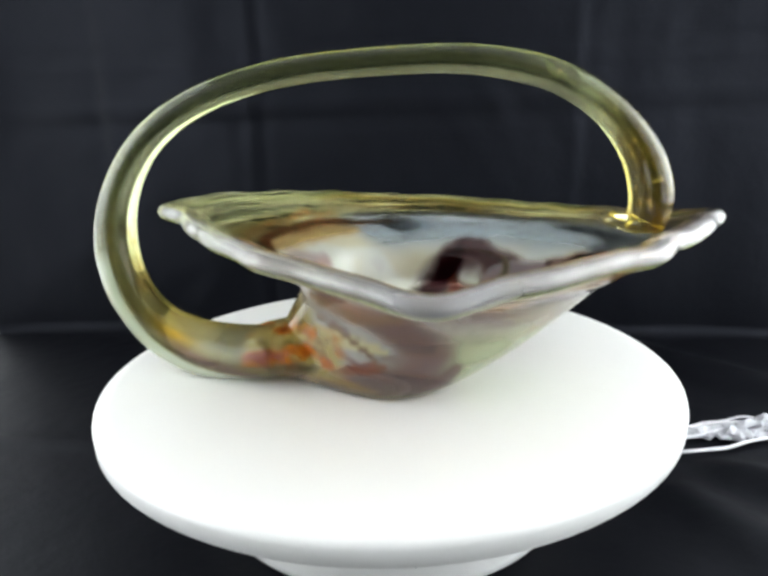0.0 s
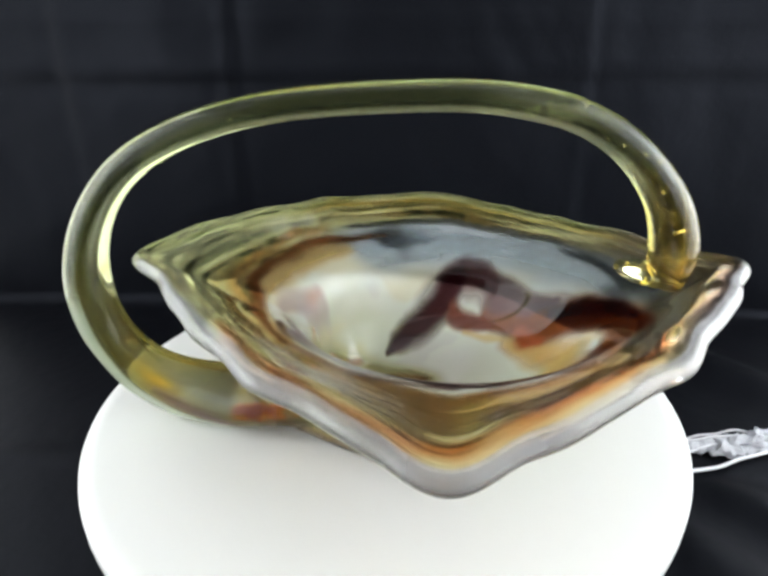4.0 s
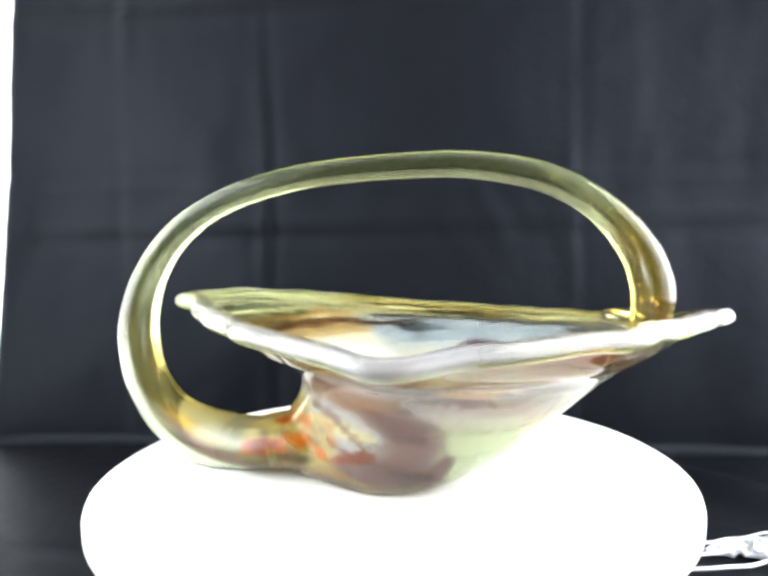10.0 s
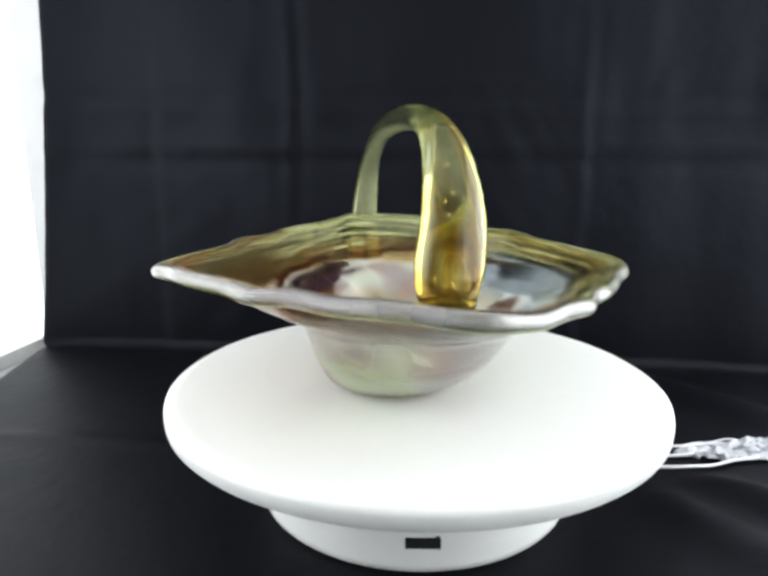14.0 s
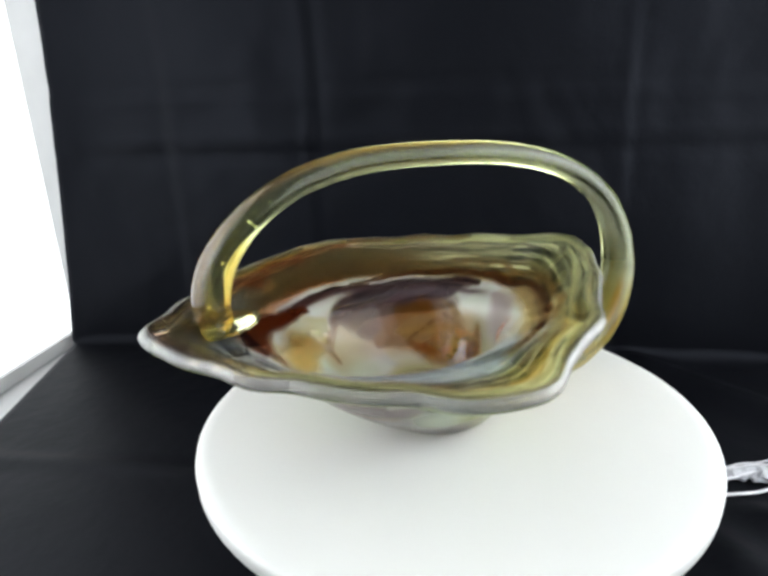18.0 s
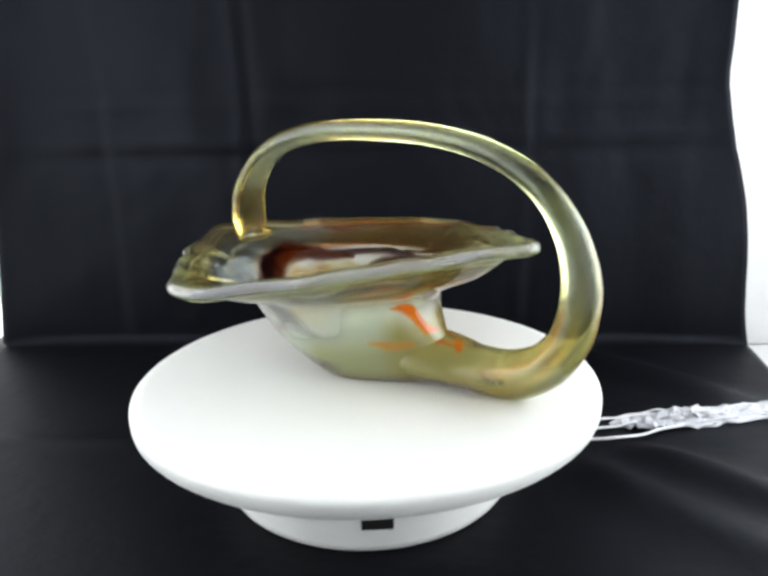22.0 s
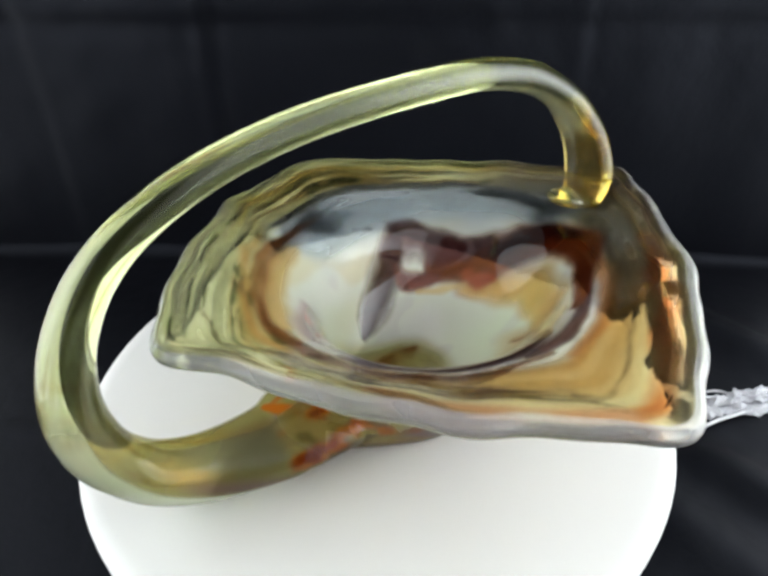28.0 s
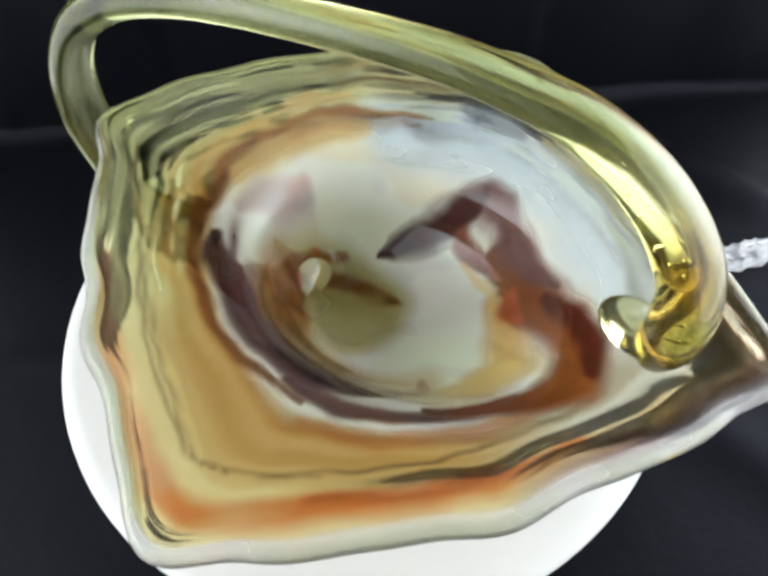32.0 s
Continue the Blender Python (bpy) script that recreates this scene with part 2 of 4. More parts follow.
def build_cloth():
    """One black sheet: down the tent's back, with a bend, and forward over its floor."""
    nx, nb, nf = 150, 96, 120
    top, back_y, front_y = 0.50, 0.196, -0.45
    rows = []
    for j in range(nb + 1):                      # the hanging part
        z = top + (FLOOR_Z + 0.006 - top) * j / nb
        u = min(max((z - FLOOR_Z) / 0.22, 0.0), 2.4)
        left, right = -0.354 + 0.027 * u - 0.003 * u * u, 0.316 - 0.050 * u + 0.009 * u * u
        left += 0.001 * crease(z - 0.163, 0.012)
        right += -0.002 * crease(z - 0.16, 0.02) + 0.004 * math.sin(z * 31)
        row = []
        for i in range(nx + 1):
            s = i / nx
            x = left + (right - left) * s
            y = back_y
            vary = (1 + 1.1 * noise.noise((x * 4, z * 11, 8.1))) * (0.2 + 0.8 * min(1.0, s / 0.09, (1 - s) / 0.09))
            sway = 0.005 * noise.noise((x * 2, z * 7, 3.3))
            y -= vary * (fold(x + 0.1155 + sway, 0.006, -0.0009) + fold(x - 0.120 - sway, 0.006, -0.0010) + fold(x + 0.235, 0.008, 0.0008))       # pressed folds
            y -= vary * (fold(z - 0.158 + 0.006 * s, 0.005, -0.0015) + fold(z - 0.115, 0.007, 0.0014) + fold(z - 0.29, 0.008, -0.0022))
            y += 0.0006 * noise.noise((x * 30 - z * 45, x * 14 + z * 9, 6.1)) + 0.0004 * noise.noise((x * 75, z * 18, 9.4))
            y += 0.0012 * noise.noise((x * 60 + z * 40, x * 8 - z * 12, 2.2)) * crease(x - 0.05, 0.06) * crease(z - 0.12, 0.05)
            y += 0.004 * noise.noise((x * 7, z * 5, 1.3)) + 0.002 * noise.noise((x * 22, z * 14, 4.0))
            y -= 0.009 * max(0.0, (s - 0.86) / 0.14) ** 2 + 0.008 * max(0.0, (0.10 - s) / 0.10) ** 2
            row.append((x, y, z))
        rows.append(row)
    for j in range(1, nf + 1):                   # the lying part
        v = j / nf
        y = 0.190 + (front_y - 0.190) * v
        left, right = -0.352 + 0.23 * (0.19 - max(y, 0.0)), 0.312 - 0.2 * (0.19 - max(y, 0.06))
        row = []
        for i in range(nx + 1):
            s = i / nx
            x = left + (right - left) * s
            z = FLOOR_Z
            far = min(1.0, max(0.0, (math.hypot(x, y) - 0.085) / 0.05))
            d = (x - 0.20) * 0.72 + (y - 0.05) * 0.69                                        # slanting wrinkles by the cord
            wr = 0.009 * crease(d - 0.045, 0.016) + 0.008 * crease(d + 0.035 + 0.02 * math.sin(9 * x), 0.014) + 0.006 * crease(d + 0.10, 0.018)
            wr *= 1 - crease(y - 0.018 - 0.25 * (x - 0.12), 0.022)
            z += far * max(0.0, min(1.0, (x - 0.08) / 0.06)) * wr
            z += far * 0.0018 * (1 + noise.noise((x * 11, y * 9, 7.7)))
            z += far * 0.0016 * crease(y - 0.02 - 0.03 * x, 0.006) * (1 if x < -0.1 else 0.3)
            row.append((x, y, z))
        rows.append(row)
    bm = bmesh.new()
    grid = [[bm.verts.new(p) for p in row] for row in rows]
    for a, b in zip(grid, grid[1:]):
        for i in range(nx):
            bm.faces.new((a[i], a[i + 1], b[i + 1], b[i]))
    ob = part("backdrop_cloth", bm, cloth, None)
    solid = ob.modifiers.new("thickness", "SOLIDIFY")
    solid.thickness, solid.offset = 0.0008, 0
    return tagged(ob, "creased black cloth hung as backdrop and laid under the turntable", "backdrop cloth")


build_tent()
build_room()
build_cloth()


# ---- the turntable ----
def build_turntable():
    table = tagged(new("turntable"), "round white plastic motorised display turntable on black cloth", "turntable")
    disc = part("disc", lathe([(0.004, 0.0), (0.119, 0.0), (0.1238, -0.0003), (0.1256, -0.0014), (0.126, -0.003),
                               (0.1259, -0.0080), (0.1252, -0.0088), (0.1215, -0.0091), (0.060, -0.0091)]), white_plastic, table, "flat white turning disc")
    part("base", lathe([(0.02, -0.0095), (0.068, -0.0095), (0.070, -0.012), (0.0745, -0.030), (0.0790, -0.049), (0.0810, -0.055), (0.0810, -0.0575),
                        (0.079, FLOOR_Z + 0.0004), (0.03, FLOOR_Z + 0.0004)]), white_plastic, table, "round white flared base")
    bm = box(bmesh.new(), -0.0078, 0.0078, -0.0035, 0.0035, -0.0029, 0.0029)
    bmesh.ops.bevel(bm, geom=bm.edges[:], offset=0.0006, segments=2, affect="EDGES")
    socket = part("socket", bm, black_plastic, table, "small black rectangular socket", smooth=False)
    socket.matrix_basis = pose(0.0092, -0.0745, -0.0465, -12, 0, 6)
    return table, disc


turntable, disc = build_turntable()


# ---- the glass basket ----
CX, CY = 0.025, -0.005
# the rim every ten degrees from the handle's corner on: its reach from the middle and its height, in millimetres
RIM_REACH = [114.0, 107.0, 98.5, 94.8, 90.0, 88.8, 89.0, 92.0, 98.0, 104.2, 103.8, 95.0, 94.0, 94.2, 91.0, 93.5, 96.0, 101.8,
             109.0, 116.2, 106.5, 102.2, 101.2, 100.2, 102.6, 103.8, 110.7, 118.6, 109.5, 102.8, 98.6, 98.0, 96.6, 96.6, 100.5, 105.6]
RIM_HEIGHT = [69.4, 66.2, 64.9, 64.5, 64.0, 63.8, 63.8, 63.9, 64.1, 64.6, 65.8, 67.6, 69.6, 71.3, 73.0, 74.4, 75.8, 77.2,
              77.8, 77.5, 76.0, 74.4, 72.9, 71.4, 70.2, 68.8, 67.4, 66.5, 67.6, 68.4, 68.4, 68.5, 69.0, 69.0, 69.2, 69.6]


def round_table(values, a):
    """A smooth closed curve through values given every ten degrees."""
    u = (a % 360.0) / 10.0
    k = int(u)
    t = u - k
    p0, p1, p2, p3 = (values[(k + j) % 36] for j in (-1, 0, 1, 2))
    return 0.5 * (2 * p1 + (p2 - p0) * t + (2 * p0 - 5 * p1 + 4 * p2 - p3) * t * t + (3 * p1 - p0 - 3 * p2 + p3) * t ** 3)


def rim_point(a):
    """Four drawn-out corners with hollow, ruffled sides; the corner by the handle's loop is lifted."""
    r = 0.001 * round_table(RIM_REACH, a) + 0.0005 * math.sin(radians(a * 14)) + 0.0004 * math.sin(radians(a * 23 + 40))
    z = 0.001 * round_table(RIM_HEIGHT, a) + 0.0003 * math.sin(radians(a * 17))
    return Vector((CX + r * math.cos(radians(a)), CY + r * math.sin(radians(a)), z))


def ellipse_point(a, cx, cy, rx, ry, z):
    return Vector((cx + rx * math.cos(radians(a)), cy + ry * math.sin(radians(a)), z))


def smooth(x, a, b):
    u = np.clip((x - a) / (b - a), 0.0, 1.0)
    return u * u * (3 - 2 * u)


def cloud(points, scale, seed):
    """Smooth noise at every row of points, about -1 to 1."""
    shift = Vector((seed * 7.3, seed * 3.1, seed * 5.7))
    return np.array([noise.noise(Vector(p) * scale + shift) for p in points])


class Paint:
    """Colours by transmitted tint; a lower clearness is a more opal glass."""

    def __init__(self, count, tint, clear):
        self.tint = np.tile(np.array(tint, float), (count, 1))
        self.clear = np.full(count, float(clear))

    def lay(self, weight, tint, clear=None):
        w = np.clip(weight, 0.0, 1.0)
        self.tint = self.tint * (1 - w[:, None]) + np.array(tint) * w[:, None]
        if clear is not None:
            self.clear = self.clear * (1 - w) + clear * w

    def apply_to(self, bm, depth=1.5):
        layer = bm.verts.layers.float_color.new("pigment")
        deep = np.power(self.tint, np.reshape(depth, (-1, 1)))
        for v, t, c in zip(bm.verts, deep, self.clear):
            v[layer] = (t[0], t[1], t[2], c)


def stroke(xy, line, width, edge=0.35):
    """1 within a tapering stroke drawn through the points (x, y in millimetres)."""
    best = np.full(len(xy), 9.0)
    for (x0, y0, w0), (x1, y1, w1) in zip(line, line[1:]):
        d = np.array((x1 - x0, y1 - y0), float)
        u = np.clip(((xy - (x0, y0)) @ d) / (d @ d), 0.0, 1.0)
        gap = np.linalg.norm(xy - (np.array((x0, y0)) + u[:, None] * d), axis=1)
        best = np.minimum(best, gap / (width * (w0 + (w1 - w0) * u)))
    return 1 - smooth(best, 1 - edge, 1 + edge)


def sector(angle, centre, half, soft):
    """1 within half degrees of a bearing, fading over the next few."""
    d = np.abs((angle - centre + 180.0) % 360.0 - 180.0)
    return 1 - smooth(d, half, half + soft)


def by_table(x, stops):
    out = np.tile(np.array(stops[0][1:], float), (len(x), 1))
    for (at, *_), (nxt, *tint) in zip(stops, stops[1:]):
        w = smooth(x, nxt - 0.45 * (nxt - at) - 0.003, nxt - 0.25 * (nxt - at) + 0.003)
        out = out * (1 - w[:, None]) + np.array(tint) * w[:, None]
    return out


def paint_bowl(co, span):
    """The swirls of the bowl: bands round the flange, flows in the hollow, flecks on the outside."""
    mm = co * 1000.0
    angle = np.degrees(np.arctan2(co[:, 1] - CY, co[:, 0] - CX))
    inner = smooth(span, 1.0, 0.96)
    drift = np.stack([cloud(co, 40.0, k) for k in (1, 2)], axis=1)
    fine = np.stack([cloud(co, 110.0, k) for k in (3, 4)], axis=1)
    xy = mm[:, :2] + drift * 2.2 + fine * 1.2
    below = (span > 1.2) & (span < 1.56)                    # the flange's underside wears the tints of its upper side
    leaf = np.where(below, 1.0 - 1.125 * (span - 1.0), span)
    under = smooth(span, 1.20, 1.24) * smooth(span, 1.54, 1.47)
    ringed = np.stack([leaf * 34.0, co[:, 0] * 22.0, co[:, 1] * 22.0], axis=1)
    pulled = cloud(ringed, 1.0, 5)
    thread = cloud(ringed * (2.2, 1.3, 1.3), 1.0, 6)
    f = leaf + 0.010 * drift[:, 0] + 0.004 * fine[:, 0] + 0.004 * pulled
    p = Paint(len(co), (0.96, 0.97, 0.93), 0.57)
    soft, veil = cloud(co, 28.0, 14), cloud(co * (1.0, 1.6, 1.0) + fine[:, :1] * 0.002, 55.0, 15)
    p.lay(inner * smooth(soft, -0.05, 0.30) * 0.8, (0.91, 0.94, 0.84))                        # celadon clouds in the white
    p.lay(inner * smooth(soft + 0.4 * veil, -0.12, -0.42) * 0.7, (0.95, 0.90, 0.74))
    p.lay(inner * smooth(veil, 0.22, 0.42) * 0.4, (0.84, 0.83, 0.84))

    outer = smooth(span, 1.035, 1.075)
    p.lay(outer, (0.84, 0.90, 0.77), 0.60)
    p.lay(outer * sector(angle, 64, 60, 20) * smooth(mm[:, 2], 20.0, 32.0), (0.92, 0.95, 0.90), 0.88)

    # bands round the flange, different on each side
    near = by_table(f, [(0.44, 0.70, 0.47, 0.20), (0.465, 0.78, 0.60, 0.32), (0.49, 0.72, 0.53, 0.25), (0.52, 0.78, 0.62, 0.33), (0.545, 0.80, 0.66, 0.36), (0.56, 0.88, 0.80, 0.50), (0.70, 0.88, 0.80, 0.54)])
    east = by_table(f, [(0.44, 0.66, 0.62, 0.50), (0.50, 0.80, 0.79, 0.68), (0.58, 0.78, 0.68, 0.46), (0.64, 0.62, 0.47, 0.32), (0.70, 0.44, 0.33, 0.31), (0.76, 0.62, 0.60, 0.56)])
    back = by_table(f, [(0.47, 0.62, 0.66, 0.70), (0.50, 0.46, 0.48, 0.46), (0.525, 0.70, 0.56, 0.26), (0.555, 0.82, 0.66, 0.30), (0.58, 0.52, 0.46, 0.20),
                        (0.61, 0.84, 0.66, 0.30), (0.64, 0.62, 0.58, 0.28), (0.68, 0.82, 0.80, 0.52), (0.74, 0.72, 0.70, 0.52)])
    west = by_table(f, [(0.455, 0.74, 0.54, 0.25), (0.475, 0.78, 0.70, 0.40), (0.495, 0.66, 0.56, 0.26), (0.515, 0.84, 0.76, 0.44), (0.54, 0.62, 0.64, 0.40),
                        (0.565, 0.88, 0.88, 0.62), (0.60, 0.80, 0.82, 0.56), (0.65, 0.90, 0.90, 0.66), (0.70, 0.84, 0.74, 0.50), (0.74, 0.74, 0.72, 0.56)])
    turn = angle + 10 * drift[:, 1]
    weights = [(near, sector(turn, -92, 40, 30)), (east, sector(turn, -4, 24, 26)), (back, sector(turn, 84, 44, 26)), (west, sector(turn, 186, 36, 26))]
    total = sum(w for _, w in weights) + 1e-6
    glassy = sum(c * w[:, None] for c, w in weights) / total[:, None]
    clearness = (0.93 * weights[0][1] + 0.93 * weights[1][1] + 0.84 * weights[2][1] + 0.84 * weights[3][1]) / total
    green = np.maximum(weights[3][1], 0.8 * weights[2][1])
    flange = inner * smooth(span, 0.425, 0.455) + under
    both = np.maximum(inner, under)
    p.tint = p.tint * (1 - flange[:, None]) + flange[:, None] * glassy
    p.clear = p.clear * (1 - flange) + flange * clearness
    p.lay(flange * green * smooth(thread, -0.10, -0.34) * smooth(leaf, 0.80, 0.74), (0.88, 0.90, 0.60), 0.62)         # opal streaks
    p.lay(flange * green * smooth(pulled - 0.5 * thread, 0.10, 0.30), (0.78, 0.78, 0.50), 0.70)
    p.lay(flange * green * (1 - 0.9 * sector(turn, -92, 48, 24)) * smooth(thread, 0.19, 0.26) * smooth(fine[:, 1], -0.25, 0.05), (0.30, 0.34, 0.17), 0.97)    # clear dark windows between them
    p.lay(flange * weights[2][1] * np.exp(-((f - 0.60) / 0.010) ** 2) * 0.7, (0.80, 0.58, 0.16), 0.80)

    # the far wall of the hollow: smoky clear glass with a bluish opal haze
    wall = inner * sector(turn, 64, 62, 14) * smooth(span, 0.37, 0.425) * smooth(span, 0.515, 0.485)
    p.lay(inner * sector(turn, 76, 46, 22) * smooth(f + 0.02 * soft, 0.315, 0.385) * smooth(span, 0.515, 0.485) * 0.75, (0.82, 0.89, 0.94), 0.72)
    p.lay(wall, (0.86, 0.93, 0.97), 0.74)
    p.lay(wall * smooth(0.5 * pulled + 0.8 * drift[:, 0], 0.0, 0.30) * 0.8, (0.76, 0.84, 0.90), 0.88)
    p.lay(wall * np.maximum(sector(turn, 22, 14, 20), sector(turn, 122, 8, 14)) * smooth(drift[:, 0] + pulled, -0.4, 0.2), (0.60, 0.65, 0.68), 0.96)
    p.lay(wall * smooth(0.6 * thread + drift[:, 1], 0.16, 0.36) * 0.7, (0.90, 0.94, 0.96), 0.68)
    p.lay(inner * sector(turn, 66, 62, 10) * np.exp(-((f - 0.503) / 0.010) ** 2) * 0.7, (0.36, 0.37, 0.36), 0.93)

    # drawn lines on the flange: one fine dark contour, a rust band along the near rim, a rust ring round the hollow
    p.lay(both * stroke(xy, [(14, -111, 0.7), (26, -111, 1.0), (40, -104, 1.0), (66, -84, 1.0), (82, -69, 1.0), (93, -55, 0.6), (100, -45, 0.25)], 3.7, 0.7) * (0.85 + 0.6 * np.clip(veil + 0.6 * pulled, -0.5, 0.3)), (0.76, 0.37, 0.14), 0.92)
    p.lay(both * stroke(xy, [(14, -110, 1.0), (-11, -97, 0.9), (-29, -83, 0.7), (-44, -66, 0.4)], 3.4, 0.7), (0.78, 0.52, 0.32), 0.92)
    p.lay(both * stroke(xy, [(50, -95, 0.5), (66, -82, 1.0), (78, -71, 0.9), (92, -56, 0.4)], 2.6, 0.7) * 0.8, (0.64, 0.27, 0.10), 0.92)
    p.lay(both * stroke(xy, [(-71, -8, 0.6), (-70, -27, 1.0), (-43, -57, 1.0), (-18, -80, 1.0), (1, -92, 1.0), (14, -100, 1.0), (24, -98, 1.0), (41, -90, 1.0), (56, -79, 1.0),
                              (71, -67, 1.0), (84, -50, 1.0), (93, -38, 1.0), (99, -26, 0.5)], 0.65, 0.6) * 0.55, (0.26, 0.18, 0.08), 0.90)
    p.lay(both * stroke(xy, [(4, 53, 0.15), (-10, 49, 0.5), (-22, 42, 0.8), (-33, 31, 1.0), (-46, 8, 1.1), (-50, -10, 1.1), (-44, -32, 0.9), (-28, -53, 0.7), (-13, -63, 0.7), (4, -69, 0.7), (27, -69, 0.4)], 2.7, 0.6),
          (0.42, 0.22, 0.10), 0.84)
    p.lay(both * stroke(xy, [(-28, 43, 0.5), (-41, 30, 1.0), (-53, 8, 1.0), (-57, -12, 1.0), (-50, -36, 0.8), (-34, -58, 0.6)], 1.6, 0.7) * 0.7, (0.76, 0.48, 0.20), 0.88)
    p.lay(both * stroke(xy, [(-20, 36, 0.7), (-30, 27, 1.0), (-41, 8, 1.0), (-44, -10, 0.8)], 4.0, 0.6) * 0.8, (0.92, 0.76, 0.46), 0.68)
    p.lay(both * stroke(xy, [(20, -66, 0.5), (36, -66, 1.0), (52, -60, 1.0), (68, -50, 0.4)], 2.6, 0.5), (0.22, 0.12, 0.11), 0.8)
    p.lay(both * stroke(xy, [(30, -74, 0.5), (54, -70, 1.0), (76, -52, 1.0), (90, -34, 0.5)], 3.0, 0.7) * 0.6, (0.66, 0.32, 0.10))

    p.clear = np.where(below, np.maximum(p.clear, 0.95 * under), p.clear)

    # the flow across the hollow: olive floor, purple hook, rust and amber
    hollow = inner * smooth(span, 0.50, 0.455)
    p.lay(hollow * stroke(xy, [(-6, -10, 1.0), (7, -13, 1.0)], 18.5, 0.35), (0.74, 0.70, 0.40), 0.74)
    p.lay(hollow * stroke(xy, [(-6, -24, 0.8), (8, -26, 1.0), (16, -18, 0.6)], 7.0, 0.7), (0.86, 0.83, 0.58))
    p.lay(hollow * stroke(xy, [(-20, -12, 0.8), (-12, -7, 1.1), (-3, -4, 1.0), (8, -3, 0.8), (18, -3, 0.4)], 4.2, 0.6), (0.46, 0.26, 0.09))
    p.lay(hollow * stroke(xy, [(-12, 6, 0.5), (-18, -2, 0.8), (-22, -13, 1.0), (-18, -24, 1.0), (-9, -34, 0.9), (4, -41, 0.6)], 2.6, 0.7), (0.50, 0.28, 0.11))
    p.lay(hollow * stroke(xy, [(-18, -34, 0.7), (-6, -45, 1.0), (12, -53, 1.0), (28, -51, 0.6)], 6.0, 0.6), (0.62, 0.53, 0.50), 0.74)
    p.lay(hollow * stroke(xy, [(-34, -34, 0.4), (-26, -43, 0.9), (-12, -53, 1.1), (5, -59, 1.2), (21, -61, 1.0), (36, -56, 0.7), (48, -48, 0.3)], 4.3, 0.55), (0.24, 0.15, 0.15), 0.8)
    p.lay(hollow * stroke(xy, [(-38, -20, 0.5), (-34, -8, 1.0), (-28, 6, 0.6)], 5.0, 0.7) * 0.8, (0.82, 0.74, 0.76), 0.66)
    p.lay(hollow * stroke(xy, [(55, 8, 0.7), (64, -4, 1.0), (71, -18, 1.0), (66, -33, 0.9), (54, -44, 0.4)], 7.0, 0.7), (0.92, 0.68, 0.30), 0.75)
    p.lay(hollow * stroke(xy, [(46, 24, 0.6), (56, 19, 1.0), (67, 8, 1.2), (80, 0, 1.2), (90, -12, 1.3), (92, -25, 1.2), (84, -35, 0.9), (73, -44, 0.6), (60, -52, 0.3)], 6.0, 0.45), (0.38, 0.12, 0.03), 0.82)
    p.lay(hollow * stroke(xy, [(58, 12, 0.7), (60, 5, 1.0), (66, 1, 0.5)], 4.0, 0.5), (0.60, 0.17, 0.06))
    p.lay(hollow * stroke(xy, [(70, 10, 0.5), (82, 2, 1.0), (92, -9, 1.2), (95, -20, 0.6)], 3.4, 0.6), (0.15, 0.03, 0.015), 0.85)
    p.lay(hollow * stroke(xy, [(24, 29, 0.7), (29, 34, 1.1), (35, 36, 1.3), (42, 34, 1.3), (50, 28, 1.1), (60, 21, 0.8), (73, 12, 0.3)], 3.3, 0.7), (0.27, 0.13, 0.13), 0.74)
    p.lay(hollow * stroke(xy, [(0, 14, 0.3), (5, 18, 0.8), (12, 22, 1.1), (20, 26, 1.2), (28, 31, 1.0), (33, 35, 0.5)], 4.0, 0.65), (0.11, 0.035, 0.04), 0.7)
    p.lay(hollow * stroke(xy, [(30, 27, 0.8), (38, 23, 1.0), (48, 21, 0.5)], 3.0, 0.6), (0.38, 0.14, 0.10))
    p.lay(hollow * stroke(xy, [(36, 20, 0.5), (46, 15, 1.0), (55, 10, 0.6)], 2.2, 0.7) * 0.7, (0.90, 0.74, 0.42))
    p.lay(hollow * stroke(xy, [(46, -34, 0.5), (52, -40, 1.0), (44, -50, 0.6)], 2.6, 0.5) * 0.8, (0.46, 0.30, 0.26))
    nearw = hollow * sector(turn, -105, 50, 20)                                        # the near wall, seen when the bowl has turned
    p.lay(nearw * stroke(xy, [(-22, -40, 0.5), (-8, -49, 1.0), (8, -53, 1.0), (26, -52, 1.0), (38, -52, 0.6)], 4.6, 0.5), (0.34, 0.23, 0.27), 0.78)
    p.lay(hollow * stroke(xy, [(-22, -16, 0.6), (-16, -28, 1.0), (-4, -41, 1.1), (10, -46, 0.8), (20, -45, 0.4)], 5.6, 0.5), (0.60, 0.33, 0.10), 0.8)
    p.lay(nearw * smooth(f, 0.37, 0.31) * smooth(f, 0.16, 0.24) * 0.55, (0.66, 0.46, 0.26))
    p.lay(nearw * np.exp(-((f + 0.01 * pulled - 0.40) / 0.012) ** 2) * 0.8, (0.34, 0.24, 0.25))
    p.lay(nearw * stroke(xy, [(50, -48, 0.6), (58, -45, 1.0), (66, -42, 0.7)], 4.0), (0.94, 0.90, 0.66), 0.7)

    # the cased rim: white above, green below
    start = 0.785 - 0.085 * sector(turn, -75, 62, 30)
    lip = smooth(span, start - 0.02, start + 0.02) * smooth(span, 1.085, 1.035)
    p.lay(lip, (0.89, 0.89, 0.91), 0.72)
